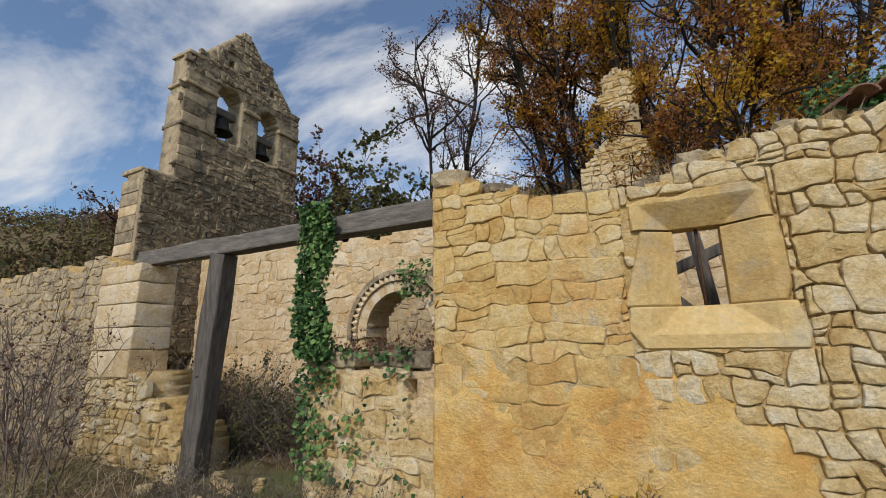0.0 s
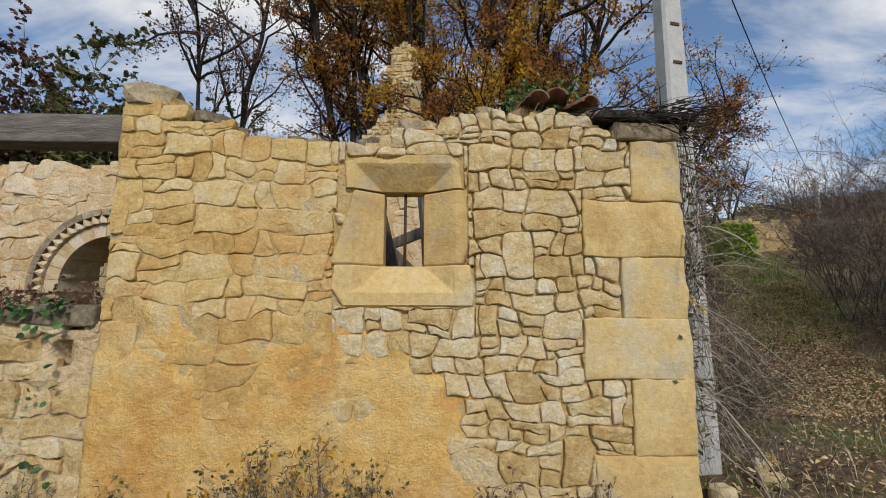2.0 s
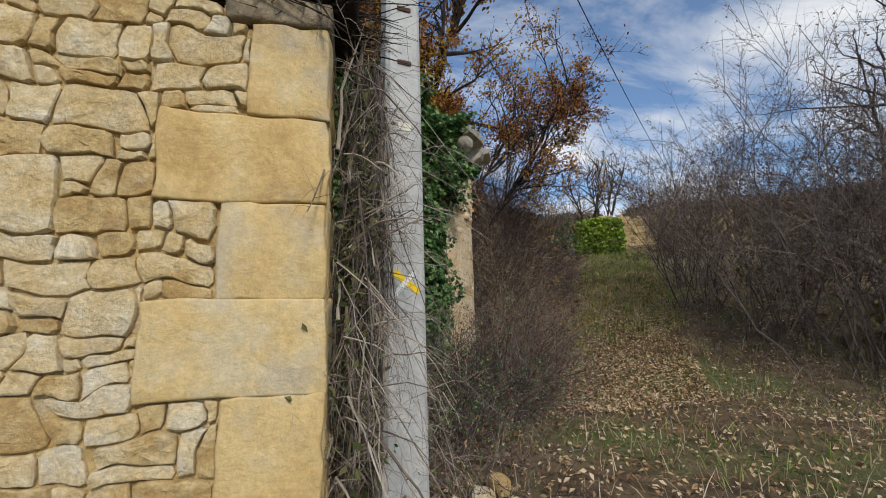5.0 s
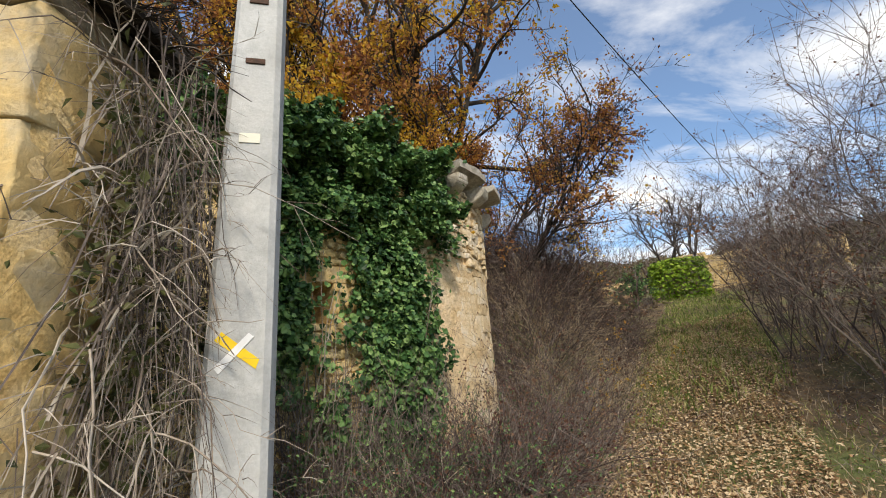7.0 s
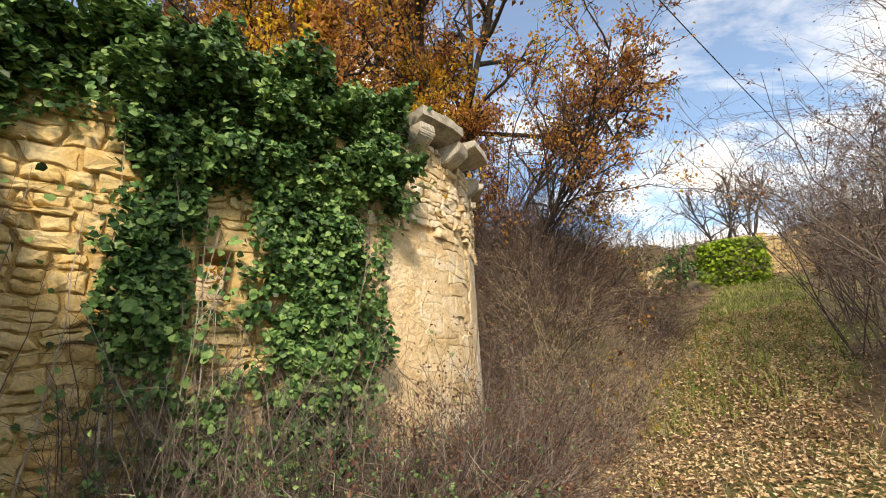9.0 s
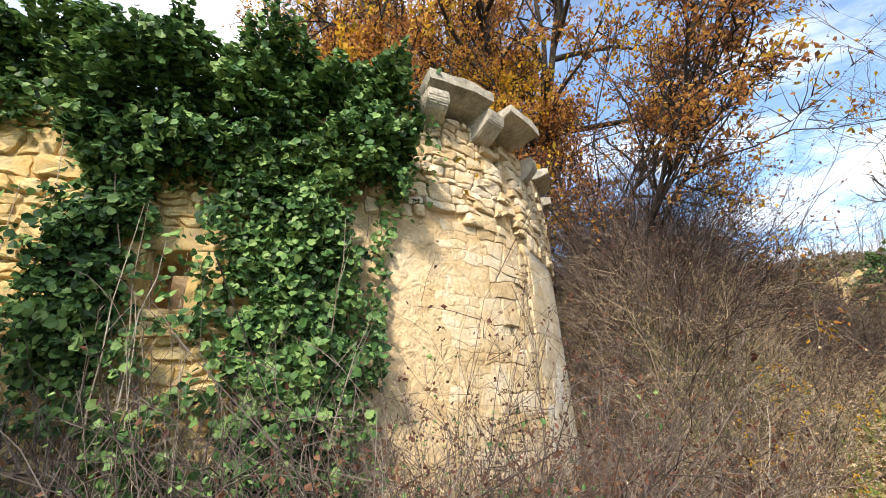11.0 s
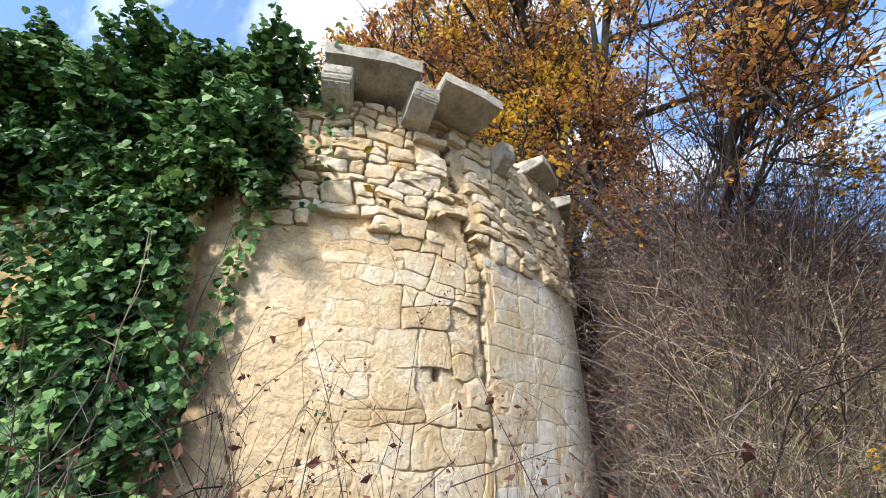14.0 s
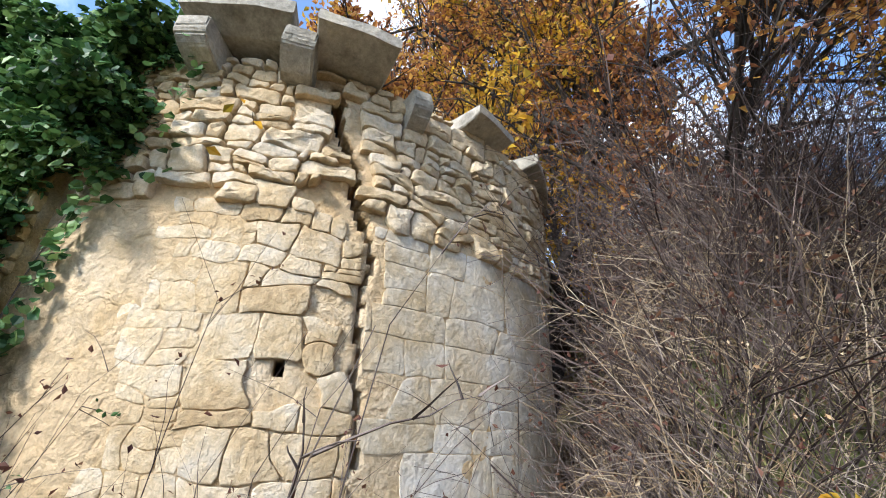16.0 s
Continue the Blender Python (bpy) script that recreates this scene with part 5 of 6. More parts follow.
def thicket(name, n, box, keep, h, mat, leaf_mat, leaves, label, droop=0.35, lean=(0, 0), rad=0.005, leaf=0.030, sub=5, rise=False):
    xy = scatter(n * 3, *box, rb, keep)[:n]
    b = on_ground(xy)
    b[:, 2] -= 0.05
    m = len(b)
    w = np.c_[rb.normal(lean[0], 0.75, m), rb.normal(lean[1], 0.75, m), np.ones(m)]
    tall_by = np.clip(0.3 + 0.5 * path_e(b[:, 0], b[:, 1]), 0.3, 1.0) if rise else 1.0
    P, R = stems(b, w, h * tall_by * rb.uniform(0.5, 1.25, m), rb.uniform(0, droop, m), rad * rb.uniform(0.5, 1.4, m), rb, k=7, wob=0.18)
    A, RA = side_twigs(P, sub, 0.38, rb, rad * 0.45, droop=0.15, up=0.15, k=4)
    v, f = join(tubes(P, R, 3), tubes(A, RA, 3))
    stuff(name, v, f, mat, label, "scrub")
    if leaves:
        e = A[:, 1:].reshape(-1, 3)
        v, f = leaf_mesh(e[rb.integers(0, len(e), leaves)] + rb.normal(0, 0.02, (leaves, 3)), leaf, rb)
        stuff(name + "_leaves", v, f, leaf_mat, "withered leaves hanging in the scrub", "leaves")


free = lambda x, y: ~in_building(x, y) & ~near_walk(x, y, 0.75)
bank = lambda x, y: free(x, y) & ~near_walk(x, y, 1.0) & (path_e(x, y) > 0.25) & ((x - AC.x) ** 2 + (y - AC.y) ** 2 > 3.1 ** 2) & ((x - 4.68) * 0.79 + (y - 4.38) * 0.613 > 0.5)
thicket("bank_scrub", 3600, (1.5, 7.5, 5.0, 12.5), bank, 1.75, M_DARKTWIG, M_REDLEAF, 7000, "dense brown leafless scrub on the bank", leaf=0.03, rise=True)
thicket("bank_scrub_pale", 2000, (2.2, 6.0, 3.6, 9.5), bank, 1.25, M_STRAW, M_DEADLEAF, 2500, "straw-coloured dry stems arching over the bank", droop=0.7, rise=True)
thicket("crest_scrub", 1700, (2.6, 7.5, 7.2, 11.5), lambda x, y: bank(x, y) & (path_e(x, y) > 1.3), 2.6, M_DARKTWIG, M_REDLEAF, 12000, "dark russet leafless scrub crowning the bank", leaf=0.04, rad=0.007)
thicket("bramble_canes", 300, (2.8, 6.6, 5.0, 9.5), lambda x, y: bank(x, y) & ~near_walk(x, y, 1.3), 1.05, M_GREYTWIG, M_DEADLEAF, 1500, "long pale bramble canes arching over the bank", droop=1.0, lean=(0.1, -0.1), rad=0.007, sub=7)
thicket("yellow_twigs", 26, (3.3, 4.1, 5.6, 6.3), bank, 1.5, M_TWIG, M_OAKY, 600, "slender bush with small yellow leaves on the bank", droop=0.3, rad=0.005, leaf=0.026)
thicket("upper_scrub", 800, (2.0, 14.0, 10.0, 22.0), lambda x, y: free(x, y) & (path_e(x, y) > 0.5), 1.7, M_TWIG, M_REDLEAF, 3000, "brown leafless scrub along the upper bank")
thicket("apse_side_scrub", 900, (2.4, 4.2, 5.4, 9.0), lambda x, y: free(x, y) & ((x - AC.x) ** 2 + (y - AC.y) ** 2 > 2.95 ** 2) & ((x - 4.68) * 0.79 + (y - 4.38) * 0.613 > 0.4), 1.3, M_TWIG, M_REDLEAF, 1500, "brown scrub crowding the side of the apse")
apse_foot = lambda x, y: free(x, y) & ((x - AC.x) ** 2 + (y - AC.y) ** 2 < 4.0 ** 2) & (path_e(x, y) < 1.6)
thicket("apse_brambles", 620, (1.0, 3.3, 2.6, 6.6), lambda x, y: apse_foot(x, y) & ~near_walk(x, y, 1.0), 1.25, M_TWIG, M_REDLEAF, 4200, "russet brambles and twigs at the foot of the apse", leaf=0.032)
thicket("apse_foot_bramble", 300, (1.9, 3.4, 3.2, 5.4), lambda x, y: apse_foot(x, y) & ((x - AC.x) ** 2 + (y - AC.y) ** 2 < 3.5 ** 2) & ~near_walk(x, y, 1.5), 1.8, M_DARKTWIG, M_REDLEAF, 6000, "low dark bramble with russet leaves against the apse", leaf=0.030, droop=0.45)
thicket("ruin_brambles", 900, (-10.2, -5.4, 0.85, 3.4), lambda x, y: ~in_building(x, y), 1.25, M_DARKTWIG, M_OLIVE, 3600, "dark bramble thicket filling the ruined room", leaf=0.05)
thicket("apse_left_brambles", 260, (1.3, 2.7, 2.6, 4.3), apse_foot, 1.7, M_TWIG, M_REDLEAF, 2600, "dark russet brambles where the apse meets the ivy", leaf=0.032)
thicket("apse_dry_stems", 260, (0.9, 4.2, 1.6, 6.4), apse_foot, 0.8, M_STRAW, M_DEADLEAF, 900, "dry pale stems at the foot of the apse", droop=0.6)
wall_foot = lambda x, y: free(x, y) & ((x - W0.x) * WN.x + (y - W0.y) * WN.y < 1.35) & (y > 0.9) & ((x - W0.x) * WD.x + (y - W0.y) * WD.y < 1.95)
thicket("wall_brambles", 800, (-0.6, 2.6, 0.9, 4.0), wall_foot, 1.35, M_DARKTWIG, M_IVY, 9000, "dark brambles at the foot of the ivy wall")
thicket("wall_dry_stems", 260, (-0.6, 2.8, 0.9, 4.0), wall_foot, 0.9, M_GREYTWIG, M_DEADLEAF, 500, "grey dead stems before the ivy wall")
thicket("field_scrub", 900, (5.6, 12.0, -3.0, 12.0), lambda x, y: (path_e(x, y) < -2.4) & ~near_walk(x, y, 1.7), 0.9, M_TWIG, M_REDLEAF, 2600, "low brown undergrowth below the shrubs")
thicket("pole_foot_scrub", 130, (0.35, 1.5, 0.5, 2.0), lambda x, y: ~near_walk(x, y, 0.9) & ~((abs(x - PX) < 0.25) & (abs(y - PY) < 0.25)) & ~in_building(x, y), 0.8, M_TWIG, M_REDLEAF, 500, "brown weeds round the foot of the pole")
thicket("low_wall_weeds", 420, (-8.4, -4.9, -1.0, -0.1), free, 0.6, M_TWIG, M_OLIVE, 1700, "tangled weeds before the low wall")
thicket("left_wall_weeds", 800, (-15, -8.2, -2.6, -0.2), free, 0.65, M_STRAW, M_OLIVE, 3200, "dry grass and weeds before the old wall")

n = 170
b = np.c_[rb.uniform(-6.5, -4.85, n), rb.uniform(0.05, 0.5, n), np.full(n, 1.5)]
P, R = stems(b, np.c_[rb.normal(0, 0.7, (n, 2)), np.ones(n)], rb.uniform(0.15, 0.5, n), rb.uniform(0, 0.8, n), np.full(n, 0.003), rb, k=6, wob=0.1)
A, RA = side_twigs(P, 4, 0.4, rb, 0.002, up=0.1)
v, f = join(tubes(P, R, 3), tubes(A, RA, 3))
stuff("ledge_brush", v, f, M_TWIG, "dead brown twigs tangled on the low wall", "scrub")
v, f = leaf_mesh(A[:, 1:].reshape(-1, 3)[rb.integers(0, len(A) * 3, 700)], 0.045, rb)
stuff("ledge_leaves", v, f, M_REDLEAF, "withered leaves on the low wall", "leaves")

# ---- grass and fallen leaves ----
rg = np.random.default_rng(24)


def blades(name, xy, h, mat, label, width=0.006):
    b = on_ground(xy)
    n = len(b)
    w = rg.normal(0, 0.45, (n, 3)) + np.array([0, 0, 1.0])
    side = np.cross(w, rg.normal(0, 1, (n, 3)))
    side /= np.linalg.norm(side, axis=1, keepdims=True) + 1e-9
    L = (h * rg.uniform(0.4, 1.4, n))[:, None]
    tip = b + w * L
    tip[:, 2] -= L[:, 0] * 0.25
    mid = b + w * L * 0.55
    V = np.stack([b - side * width, b + side * width, mid + side * width * 0.8, tip, mid - side * width * 0.8], 1).reshape(-1, 3)
    k = (np.arange(n) * 5)[:, None]
    F = np.concatenate([k + np.array([[0, 1, 2]]), k + np.array([[0, 2, 4]]), k + np.array([[4, 2, 3]])])
    stuff(name, V, F, mat, label, "grass")


ok_ground = lambda x, y: ~in_building(x, y)
green = lambda x, y: ok_ground(x, y) & (np.sin(x * 1.7 + y) * np.cos(y * 1.3 - x * 0.6) > -0.15)
blades("grass", scatter(26000, -1, 12, -4, 16, rg, green), 0.09, M_GRASS, "short green and yellowing meadow grass")
blades("grass", scatter(34000, 4.5, 15, 6.5, 24, rg, lambda x, y: (path_e(x, y) < 0.3) & (path_e(x, y) > -2.6)), 0.13, M_GRASS, "green grass on the rising path", 0.012)
blades("dry_grass", scatter(16000, -12, 9, -4, 10, rg, ok_ground), 0.16, M_STRAW, "dry straw-coloured grass", 0.004)
xy = np.concatenate([scatter(30000, -2, 11, -4, 14, rg, lambda x, y: ok_ground(x, y) & (path_e(x, y) < 0.8)), scatter(60000, 2.5, 12, 3.0, 13, rg, lambda x, y: ok_ground(x, y) & (path_e(x, y) < 0.3) & (path_e(x, y) > -2.4))])
p = on_ground(xy) + np.array([0, 0, 0.03]) + np.c_[np.zeros((len(xy), 2)), rg.uniform(0, 0.03, len(xy))]
v, f = leaf_mesh(p, 0.055, rg, up=2.6)
stuff("fallen_leaves", v, f, M_DEADLEAF, "brown and tan fallen leaves strewn over the path", "leaves")

# ---- ivy over the side wall and its top ----
ri = np.random.default_rng(25)


def ivy_cover(name, n, place, u0, u1, z0, z1, density, bulge, size, label, parent=None, normal=None, mat=None):
    u, z = ri.uniform(u0, u1, n), ri.uniform(z0, z1, n)
    keep = np.array([density(a, b) > ri.random() for a, b in zip(u, z)])
    u, z = u[keep], z[keep]
    P = np.array([place(a, b, bulge(a, b) * ri.uniform(0.25, 1.0) + 0.03) for a, b in zip(u, z)])
    out = np.array([normal(a) for a in u]) if normal else None
    v, f = leaf_mesh(P, size, ri, up=0.5, out=out, slim=0.9)
    return stuff(name, v, f, mat or M_IVY, label, "ivy")


wn3 = np.array([WN.x, WN.y, 0.25])


def ivy_density(u, z):
    n = fnoise(u * 1.5 + 2, z * 1.3) + 0.5 * fnoise(u * 4, z * 4, 2)
    if u > 1.9 + 0.25 * n:
        return 0.006 if z < 3.4 else 0.4
    if z > 3.2:
        return 1.0
    d = 1.25 * math.exp(-((u - 0.30) / 0.42) ** 2) + 1.2 * math.exp(-((u - 1.62) / 0.22) ** 2) * float(smooth_step(1.2, 1.9, z)) - 0.12
    if z < 1.2:
        d -= 0.45 * (1.2 - z)
    if 1.0 < u < 1.38 and 1.95 < z < 2.5:
        return 0.04
    if z < 1.9 and u < 1.85:
        d = max(d, 0.10)
    return d + 0.55 * n


def clumps(u, z, k, a):
    """Depth of leaf cover: lobes with deep gaps between them."""
    return 0.5 + 0.5 * fnoise(u * k, z * k, a) + 0.35 * fnoise(u * k * 2.6, z * k * 2.6, a + 3)


ivy_cover("wall_ivy", 62000, side_place, -0.35, 2.75, 0.3, 3.3, lambda u, z: ivy_density(u, z) * float(smooth_step(0.05, 0.35, clumps(u, z, 2.2, 5))), lambda u, z: 0.08 + 0.42 * max(0.0, clumps(u, z, 2.2, 5)), 0.060,
          "dark green ivy climbing the rubble wall", normal=lambda u: wn3)


def crest_density(u, z):
    top = 4.45 + 0.22 * fnoise(u * 1.3, 3) + 0.16 * fnoise(u * 4.1, 9) - 0.35 * float(smooth_step(1.7, 2.8, u))
    low = 3.25 + 0.35 * fnoise(u * 1.9, 1.5) + 0.4 * float(smooth_step(1.7, 2.1, u))
    if z > top or z < low - 0.3:
        return 0.0
    if u < -0.55 + 0.35 * fnoise(z * 2.2, 8):
        return 0.03
    return (0.3 if z < low else 1.0) * float(smooth_step(-0.1, 0.25, clumps(u, z, 1.9, 6)))


ivy_cover("crest_ivy", 80000, lambda u, z, d: side_place(u, z, d - 0.30), -0.95, 2.9, 2.6, 4.8, crest_density, lambda u, z: 0.25 + 0.75 * max(0.0, clumps(u, z, 1.9, 6)), 0.063,
          "thick dark ivy hanging over the wall top", normal=lambda u: np.array([WN.x * 0.8, WN.y * 0.8, 0.7]))
P, R = stems(np.array([side_place(u, 0.2, 0.12) for u in ri.uniform(-0.2, 2.7, 46)]), np.c_[ri.normal(0, 0.08, (46, 2)), np.ones(46)], ri.uniform(1.4, 3.4, 46), np.zeros(46), ri.uniform(0.004, 0.012, 46), ri, k=9, wob=0.04)
A, RA = side_twigs(P, 9, 0.16, ri, 0.003, up=0.1)
v, f = join(tubes(P, R, 4), tubes(A, RA, 3))
stuff("ivy_stems", v, f, M_GREYTWIG, "woody ivy stems climbing the wall", "ivy")
n = 420
b = np.array([side_place(u, z, d) for u, z, d in zip(ri.uniform(-0.1, 2.0, n), ri.uniform(0.0, 1.1, n), ri.uniform(0.08, 0.5, n))])
P, R = stems(b, np.c_[ri.normal(0, 0.35, (n, 2)), np.ones(n)], ri.uniform(0.4, 1.3, n), ri.uniform(0, 0.5, n), ri.uniform(0.002, 0.006, n), ri, k=7, wob=0.09)
A, RA = side_twigs(P, 6, 0.35, ri, 0.002, up=0.1)
v, f = join(tubes(P, R, 3), tubes(A, RA, 3))
stuff("wall_foot_tangle", v, f, M_TWIG, "dark dead stems tangled at the foot of the ivy wall", "scrub")


def apse_normal(u):
    a = u / AR
    return np.array([math.cos(a), math.sin(a), 0.2])


ivy_cover("apse_ivy", 5200, apse_place, deg(-70), deg(-43), 0.4, 4.3, lambda u, z: 1.0 if math.degrees(u / AR) < -63 + 7 * fnoise(z * 1.5, 4) + (21 if z > 3.95 else 0) else (0.5 if abs(math.degrees(u / AR) + 50.5 + 2.5 * (3 - z)) < 2.0 and z > 1.8 and z < 3.5 else 0.0),
          lambda u, z: 0.10 + 0.06 * fnoise(u * 5, z * 5), 0.062, "ivy creeping on to the apse", normal=apse_normal)
ivy_cover("beam_ivy", 2900, lambda u, z, d: (-6.35 + u + 0.05 * math.sin(z * 5), -0.03 - d, z), -0.28, 0.28, 1.5, 3.38, lambda u, z: 1.0 if abs(u) < 0.24 + 0.1 * fnoise(z * 2, 0) else 0.1, lambda u, z: 0.16, 0.060, "column of ivy hanging from the beam",
          normal=lambda u: np.array([0, -1, 0.2]))
ivy_cover("low_wall_ivy", 1100, lambda u, z, d: (u, -0.02 - d, z), -6.6, -5.0, 0.2, 1.62, lambda u, z: 0.9 if u < -6.1 + 0.25 * fnoise(z * 2, u) or z > 1.5 else (0.25 if fnoise(u * 2, z * 2) > 0.1 else 0.02), lambda u, z: 0.08, 0.06, "ivy trailing over the low wall",
          normal=lambda u: np.array([0, -1, 0.3]))
ivy_cover("arch_ivy", 260, lambda u, z, d: (u, 3.85 - d, z), -7.7, -6.9, 2.6, 3.4, lambda u, z: 0.8 if fnoise(u * 3, z * 3) > -0.1 else 0.1, lambda u, z: 0.12, 0.075, "sprig of ivy over the carved arch", normal=lambda u: np.array([0, -1, 0.3]))

# ---- dead vine on the house corner ----
rv = np.random.default_rng(26)
n = 270
b = np.c_[rv.uniform(0.03, 0.28, n), rv.uniform(0.12, 0.95, n), rv.uniform(0.3, 3.1, n)]
P, R = stems(b, np.c_[rv.normal(0.22, 0.3, n), rv.normal(-0.25, 0.5, n), rv.normal(0.15, 0.6, n)], rv.uniform(0.3, 0.95, n), rv.uniform(0.1, 0.7, n), np.where(rv.random(n) < 0.25, rv.uniform(0.006, 0.012, n), rv.uniform(0.002, 0.006, n)), rv, k=8, wob=0.09)
A, RA = side_twigs(P, 6, 0.4, rv, 0.0022, droop=0.3, up=0.0)
v, f = join(tubes(P, R, 4), tubes(A, RA, 3))
stuff("dead_vine", v, f, M_GREYTWIG, "tangle of pale dead vine stems on the house corner", "vine")
n = 130
b = np.c_[rv.uniform(0.08, 0.35, n), rv.uniform(0.2, 1.0, n), rv.uniform(2.0, 3.3, n)]
P, R = stems(b, np.c_[rv.normal(0, 0.12, n), rv.normal(0, 0.15, n), -np.ones(n)], rv.uniform(0.5, 2.2, n), np.zeros(n), rv.uniform(0.002, 0.006, n), rv, k=9, wob=0.05)
A, RA = side_twigs(P, 5, 0.2, rv, 0.002, droop=0.3, up=0.0)
v, f = join(tubes(P, R, 4), tubes(A, RA, 3))
stuff("hanging_vine", v, f, M_TWIG, "brown vine stems hanging down the side wall", "vine")
e = np.concatenate([A[:, 1:].reshape(-1, 3), b])
e = e[e[:, 0] < 0.26]
e = e[rv.integers(0, len(e), 1500)] + rv.normal(0, 0.06, (1500, 3))
v, f = leaf_mesh(e, 0.055, rv)
stuff("vine_leaves", v, f, M_OLIVE, "dull olive leaves in the vine", "leaves")

# ---- roof remains on the house corner ----
rr = np.random.default_rng(27)
for k, (x, z, a) in enumerate(((-1.22, 3.40, 8), (-1.0, 3.42, -12), (-0.80, 3.36, 20))):
    t = thing("roof_tile", (x, 0.1, z), "broken curved clay roof tile left on the wall", "roof tile", group="tiles on the wall")
    bm = bmesh.new()
    m = pose(x, 0.15, z, 6, 0, a)
    rows = []
    for y in np.linspace(-0.2, 0.2, 5):
        rows.append([[bm.verts.new(m @ Vector((r * math.cos(q), y, r * math.sin(q) * 0.8))) for q in np.linspace(0.1, 3.04, 9)] for r in (0.085 + 0.02 * y, 0.103 + 0.02 * y)])
    for i in range(4):
        for j in range(8):
            bm.faces.new([rows[i][1][j], rows[i][1][j + 1], rows[i + 1][1][j + 1], rows[i + 1][1][j]])
            bm.faces.new([rows[i][0][j + 1], rows[i][0][j], rows[i + 1][0][j], rows[i + 1][0][j + 1]])
    for i in (0, 4):
        for j in range(8):
            bm.faces.new([rows[i][0][j], rows[i][0][j + 1], rows[i][1][j + 1], rows[i][1][j]])
    part("tile_shell", bm, M_TILE, t, "", True)
n = 420
b = np.c_[rr.uniform(-0.75, 0.12, n), rr.uniform(-0.12, 0.6, n), 3.15 + rr.uniform(0.0, 0.16, n)]
P, R = stems(b, np.c_[rr.normal(0.5, 0.8, n), rr.normal(-0.1, 0.5, n), rr.normal(0, 0.16, n)], rr.uniform(0.15, 0.6, n), rr.uniform(0, 0.25, n), rr.uniform(0.003, 0.010, n), rr, k=5, wob=0.07)
v, f = tubes(P, R, 4)
stuff("thatch_twigs", v, f, M_BARK, "dark matted twigs left of the roof edge", "twigs")
bm = rough_block(0.85, 0.75, 0.07, pose(-0.25, 0.3, 3.22, 0, 3, 0), cuts=4, jitter=0.05, bevel=0.02, seed=3)
tagged(part("roof_mat", bm, M_BARK, None, "", False), "rotten dark remains of roof lathing on the wall corner", "roof remains")

# loose stones on the wall tops and the ground
def loose_stone(x, y, z, s, mat, seed, name="loose_stone", label="rough stone lying loose on the broken wall top", group="loose stones"):
    bm = bmesh.new()
    bmesh.ops.create_icosphere(bm, subdivisions=2, radius=1)
    q = Vector((seed * 1.3, seed * 0.7, seed * 2.1))
    for w in bm.verts:
        c = w.co.copy()
        for axis, lim in ((0, 0.72), (1, 0.66), (2, 0.62)):
            w.co[axis] = max(-lim, min(lim, c[axis])) * (1 + 0.25 * noise.noise(c * 1.3 + q))
        w.co *= 1 + 0.12 * noise.noise(c * 3 + q)
    bmesh.ops.transform(bm, matrix=pose(x, y, z, 0, 0, seed * 47 % 180) @ Matrix.Diagonal((s[0], s[1], s[2], 1)), verts=bm.verts)
    tagged(part(name, bm, mat, None, "", False), label, "stone", group)


for k in range(30):
    x = -4.7 + 4.3 * k / 29 + rr.normal(0, 0.04)
    s = rr.uniform(0.09, 0.2)
    h = s * rr.uniform(0.45, 0.7)
    loose_stone(x, rr.uniform(0.08, 0.35), wall_top(x) - 0.03 + h * 0.5, (s, s * 0.9, h), M_STONE_OLD if rr.random() < 0.6 else M_STONE, k + 1)
loose_stone(-4.62, 0.15, 3.40, (0.3, 0.26, 0.16), M_STONE_OLD, 77, label="large rounded stone at the end of the wall top")
for k in range(12):
    x, y = rr.uniform(-8.9, -7.2), rr.uniform(-0.9, 0.4)
    s = rr.uniform(0.07, 0.16)
    loose_stone(x, y, float(ground_z(x, y)) + s * 0.3, (s, s * 0.8, s * 0.6), M_STONE, 100 + k, "fallen_stone", "fallen stone lying in the weeds", "fallen stones")
for k, (x, y) in enumerate(((1.05, 0.75), (1.25, 1.0), (0.9, 0.45), (0.3, 0.2))):
    loose_stone(x, y, float(ground_z(x, y)) + 0.07, (0.13, 0.11, 0.1), M_STONE, 120 + k, "fallen_stone", "fallen stone lying in the weeds", "fallen stones")
n = 700
b = np.c_[rr.uniform(-4.2, -1.2, n), rr.uniform(0.0, 0.5, n), np.zeros(n)]
b[:, 2] = [wall_top(x) - 0.05 for x in b[:, 0]]
P, R = stems(b, np.c_[rr.normal(0, 0.6, (n, 2)), np.ones(n)], rr.uniform(0.06, 0.3, n), rr.uniform(0, 0.5, n), np.full(n, 0.0025), rr, k=5)
v, f = tubes(P, R, 3)
stuff("wall_top_weeds", v, f, M_STRAW, "dry weeds and straw on the wall top", "weeds")
v, f = leaf_mesh(np.c_[rr.uniform(-1.4, -0.7, 500), rr.uniform(0.2, 0.6, 500), rr.uniform(3.3, 3.75, 500)], 0.06, rr)
stuff("wall_top_creeper", v, f, M_IVY, "green creeper on the wall top behind the tiles", "ivy")

# ---- far things: creeper-clad block, ruined walls, scrub on the hill ----
rf = np.random.default_rng(28)
hz = float(ground_z(13.6, 19.4))
hedge = thing("ivy_clad_ruin", (13.6, 19.4, hz), "block of ruined wall wrapped in bright green creeper", "ruin")
HM = pose(13.6, 19.4, hz - 0.35, 0, 0, -32) @ Matrix.Diagonal((0.78, 0.78, 0.80, 1))
bm = rough_block(2.3, 1.4, 2.5, HM @ Matrix.Translation((0, 0, 1.0)), cuts=2, jitter=0.05, bevel=0.1)
part("wall", bm, M_STONE_OLD, hedge, "", True)
n = 6500
q = rf.uniform(-1, 1, (n, 3))
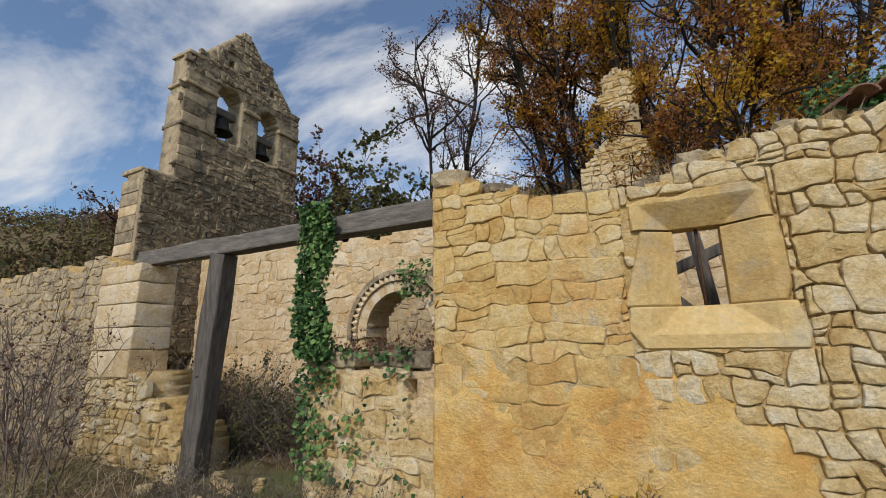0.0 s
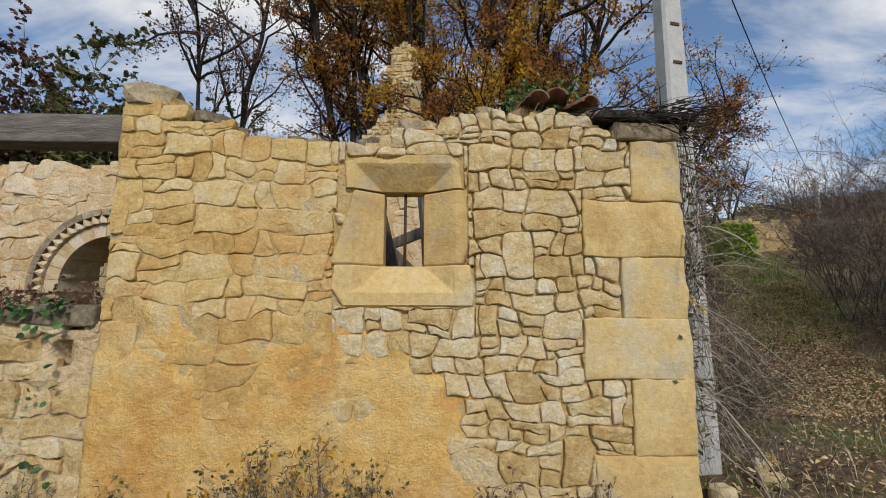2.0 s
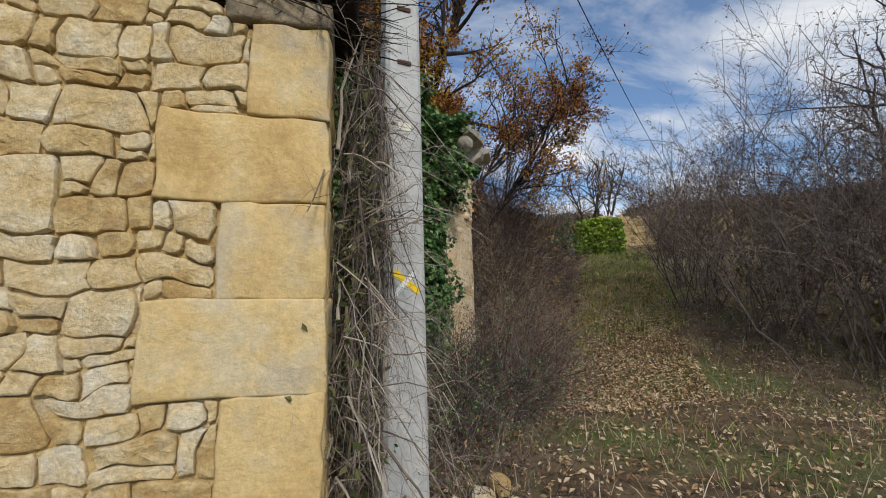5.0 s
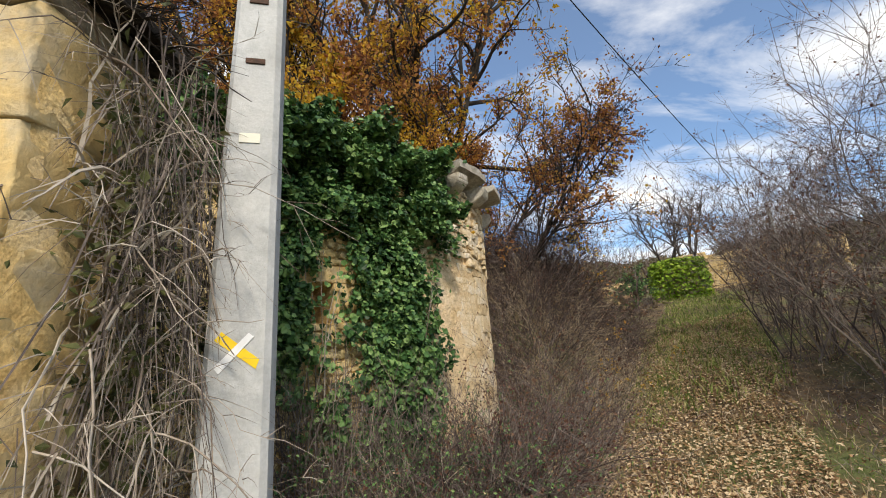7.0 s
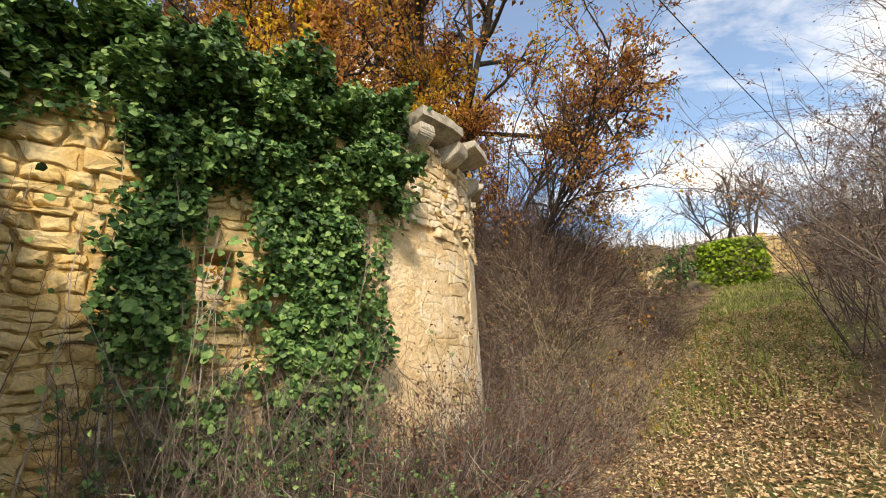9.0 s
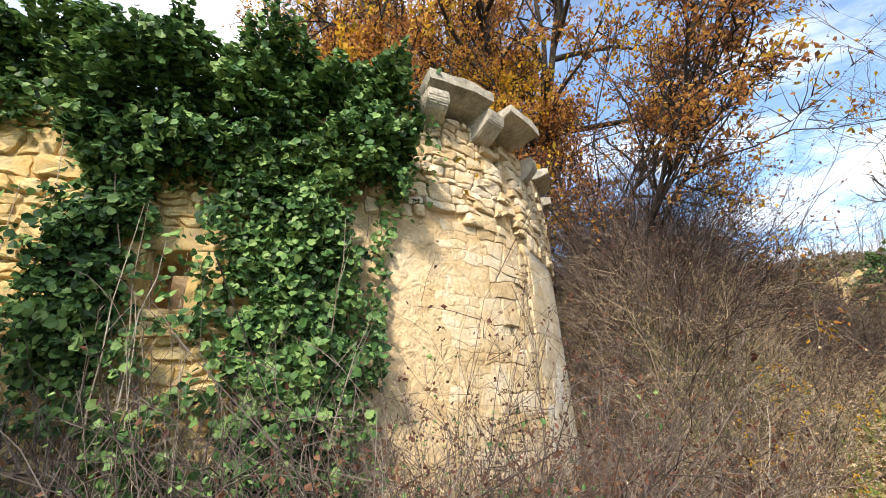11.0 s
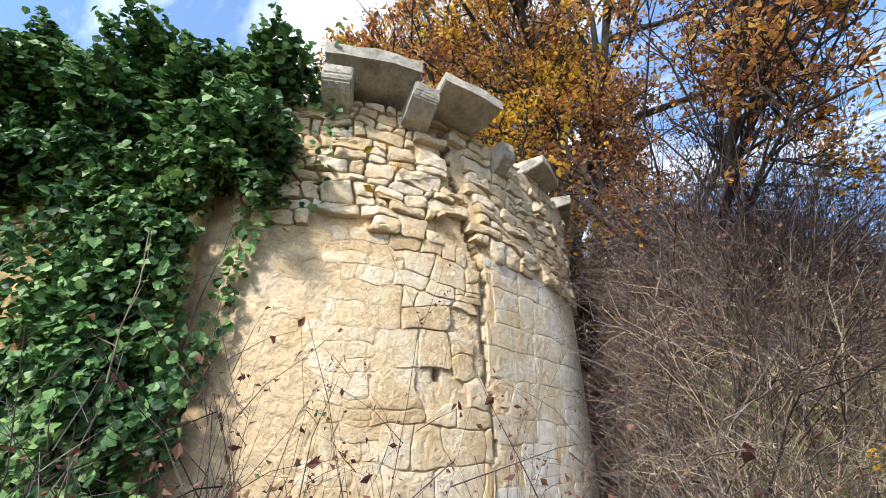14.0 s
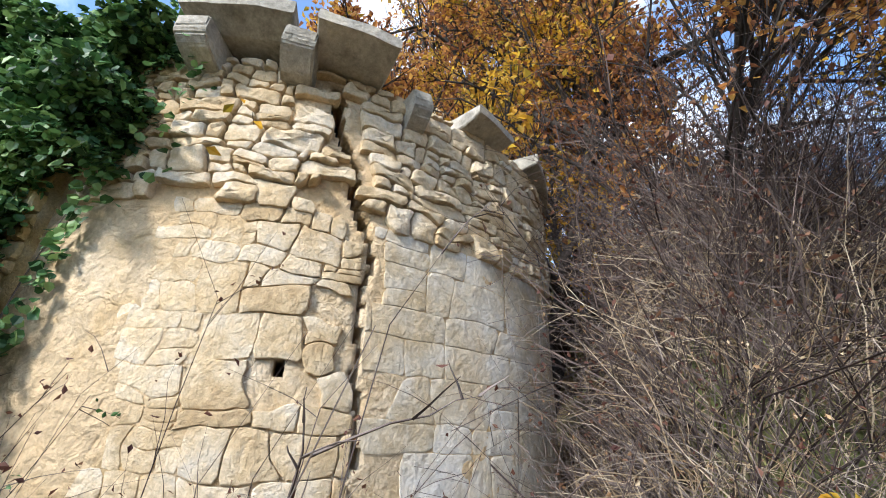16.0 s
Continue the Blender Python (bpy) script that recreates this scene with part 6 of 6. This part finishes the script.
ax = rf.integers(0, 3, n)
q[np.arange(n), ax] = np.sign(q[np.arange(n), ax])
q = q * (0.62 + 0.38 / np.maximum(1, np.linalg.norm(q, axis=1, keepdims=True) ** 1.0) * 1.2) * np.array([1.5, 0.95, 1.4]) + rf.normal(0, 0.07, (n, 3)) + np.array([0, 0, 1.3])
q = q[q[:, 2] > -0.1]
q = np.array([HM @ Vector(p) for p in q])
v, f = leaf_mesh(q, 0.15, rf, slim=0.9)
part_of("creeper", v, f, M_HEDGE, hedge)
shrub("evergreen_bush", (10.7, 19.0, float(ground_z(10.7, 19.0))), 1.9, 1.0, rf, n=14, leaves=2600, leaf=0.13, leaf_mat=M_IVY, label="small dark evergreen bush beside the rising path", category="bush", rad=0.02)
for name, x, y, r, w, h, sd in (("wall_far", 16.6, 20.2, -35, 4.2, 2.2, 41), ("wall_far", 11.0, 20.6, 10, 1.6, 1.3, 42), ("wall_far", 18.5, 17.5, -55, 3.0, 2.0, 43)):
    z0 = float(ground_z(x, y)) - 0.5
    m = pose(x, y, 0, 0, 0, r)
    rubble_wall(name, "distant broken ochre wall on the hillside", -w / 2, w / 2, z0, lambda u, z0=z0, h=h: z0 + 0.5 + h * (0.8 + 0.3 * fnoise(u * 0.9, h)), lambda u, z, d, m=m: tuple(m @ Vector((u, -d, z))), 0.6, M_MORTAR, M_STONE, sd,
                limit=30, hgt=0.3, wid=0.5, step=0.2, base=(x, y, z0))


def far_scrub(name, n, sampler, size, mat, label, leaf):
    """Low bushes as clouds of leaves and twigs over the hill."""
    xy = sampler(n)
    c = on_ground(xy)
    per = 34
    off = rf.normal(0, 1, (len(c), per, 3))
    off /= np.linalg.norm(off, axis=2, keepdims=True)
    off *= rf.uniform(0.5, 1, (len(c), per, 1)) * np.array([1, 1, 0.8])
    s = (size * rf.uniform(0.5, 1.4, len(c)))[:, None, None]
    p = (c[:, None, :] + off * s + np.array([0, 0, 0.4]) * s).reshape(-1, 3)
    v, f = leaf_mesh(p, leaf, rf)
    stuff(name, v, f, mat, label, "scrub")


def hill_right(n):
    p = scatter(n * 2, 2, 60, 14, 80, rf, lambda x, y: ((path_e(x, y) > 1.0) | (path_e(x, y) < -3.5)) & (np.hypot(x - 13.6, y - 19.4) > 3.4) & ((x - 16.6) ** 2 + (y - 20) ** 2 > 9))
    return p[:n]


def hill_left(n):
    near = scatter(n, -42, 0, 2, 34, rf, lambda x, y: ((y > 13) | (x < -19)) & (np.abs(x + 11.6) + np.abs(y - 14) > 2))
    return np.concatenate([near, scatter(n, -75, 6, 2, 80, rf, lambda x, y: (y > 13) | (x < -22))])


far_scrub("hill_scrub", 1500, hill_right, 1.1, M_SCRUB, "brown and olive scrub covering the far hillside", 0.32)
far_scrub("hill_scrub", 2200, hill_left, 1.5, M_SCRUB, "brown autumn scrub on the hill behind the church", 0.36)
far_scrub("hill_scrub_green", 160, hill_left, 1.6, M_OLIVE, "dark evergreen bushes on the hill", 0.34)
far_scrub("hill_scrub_green", 130, hill_right, 1.2, M_OLIVE, "dark evergreen bushes on the hill", 0.3)
far_scrub("bush_right", 260, lambda n: scatter(n, 8, 20, -6, 12, rf, lambda x, y: (path_e(x, y) < -5.2)), 1.1, M_SCRUB, "brown bushes beyond the shrubs", 0.2)
P, R = [], []
for (lo, hi, y0, y1, n) in ((-60, 2, 14, 60, 700), (6, 50, 18, 60, 600)):
    xy = scatter(n, lo, hi, y0, y1, rf, lambda x, y: (np.abs(path_e(x, y) + 1.2) > 2.2))
    b = on_ground(xy)
    p, r = stems(b, np.c_[rf.normal(0, 0.2, (len(b), 2)), np.ones(len(b))], rf.uniform(1.5, 4.0, len(b)), np.zeros(len(b)), np.full(len(b), 0.03), rf, k=5)
    P.append(p)
    R.append(r)
P, R = np.concatenate(P), np.concatenate(R)
A, RA = side_twigs(P, 8, 0.4, rf, 0.012, up=0.5)
v, f = join(tubes(P, R, 3), tubes(A, RA, 3))
stuff("far_saplings", v, f, M_TWIG, "leafless grey-brown saplings on the hillside", "saplings")
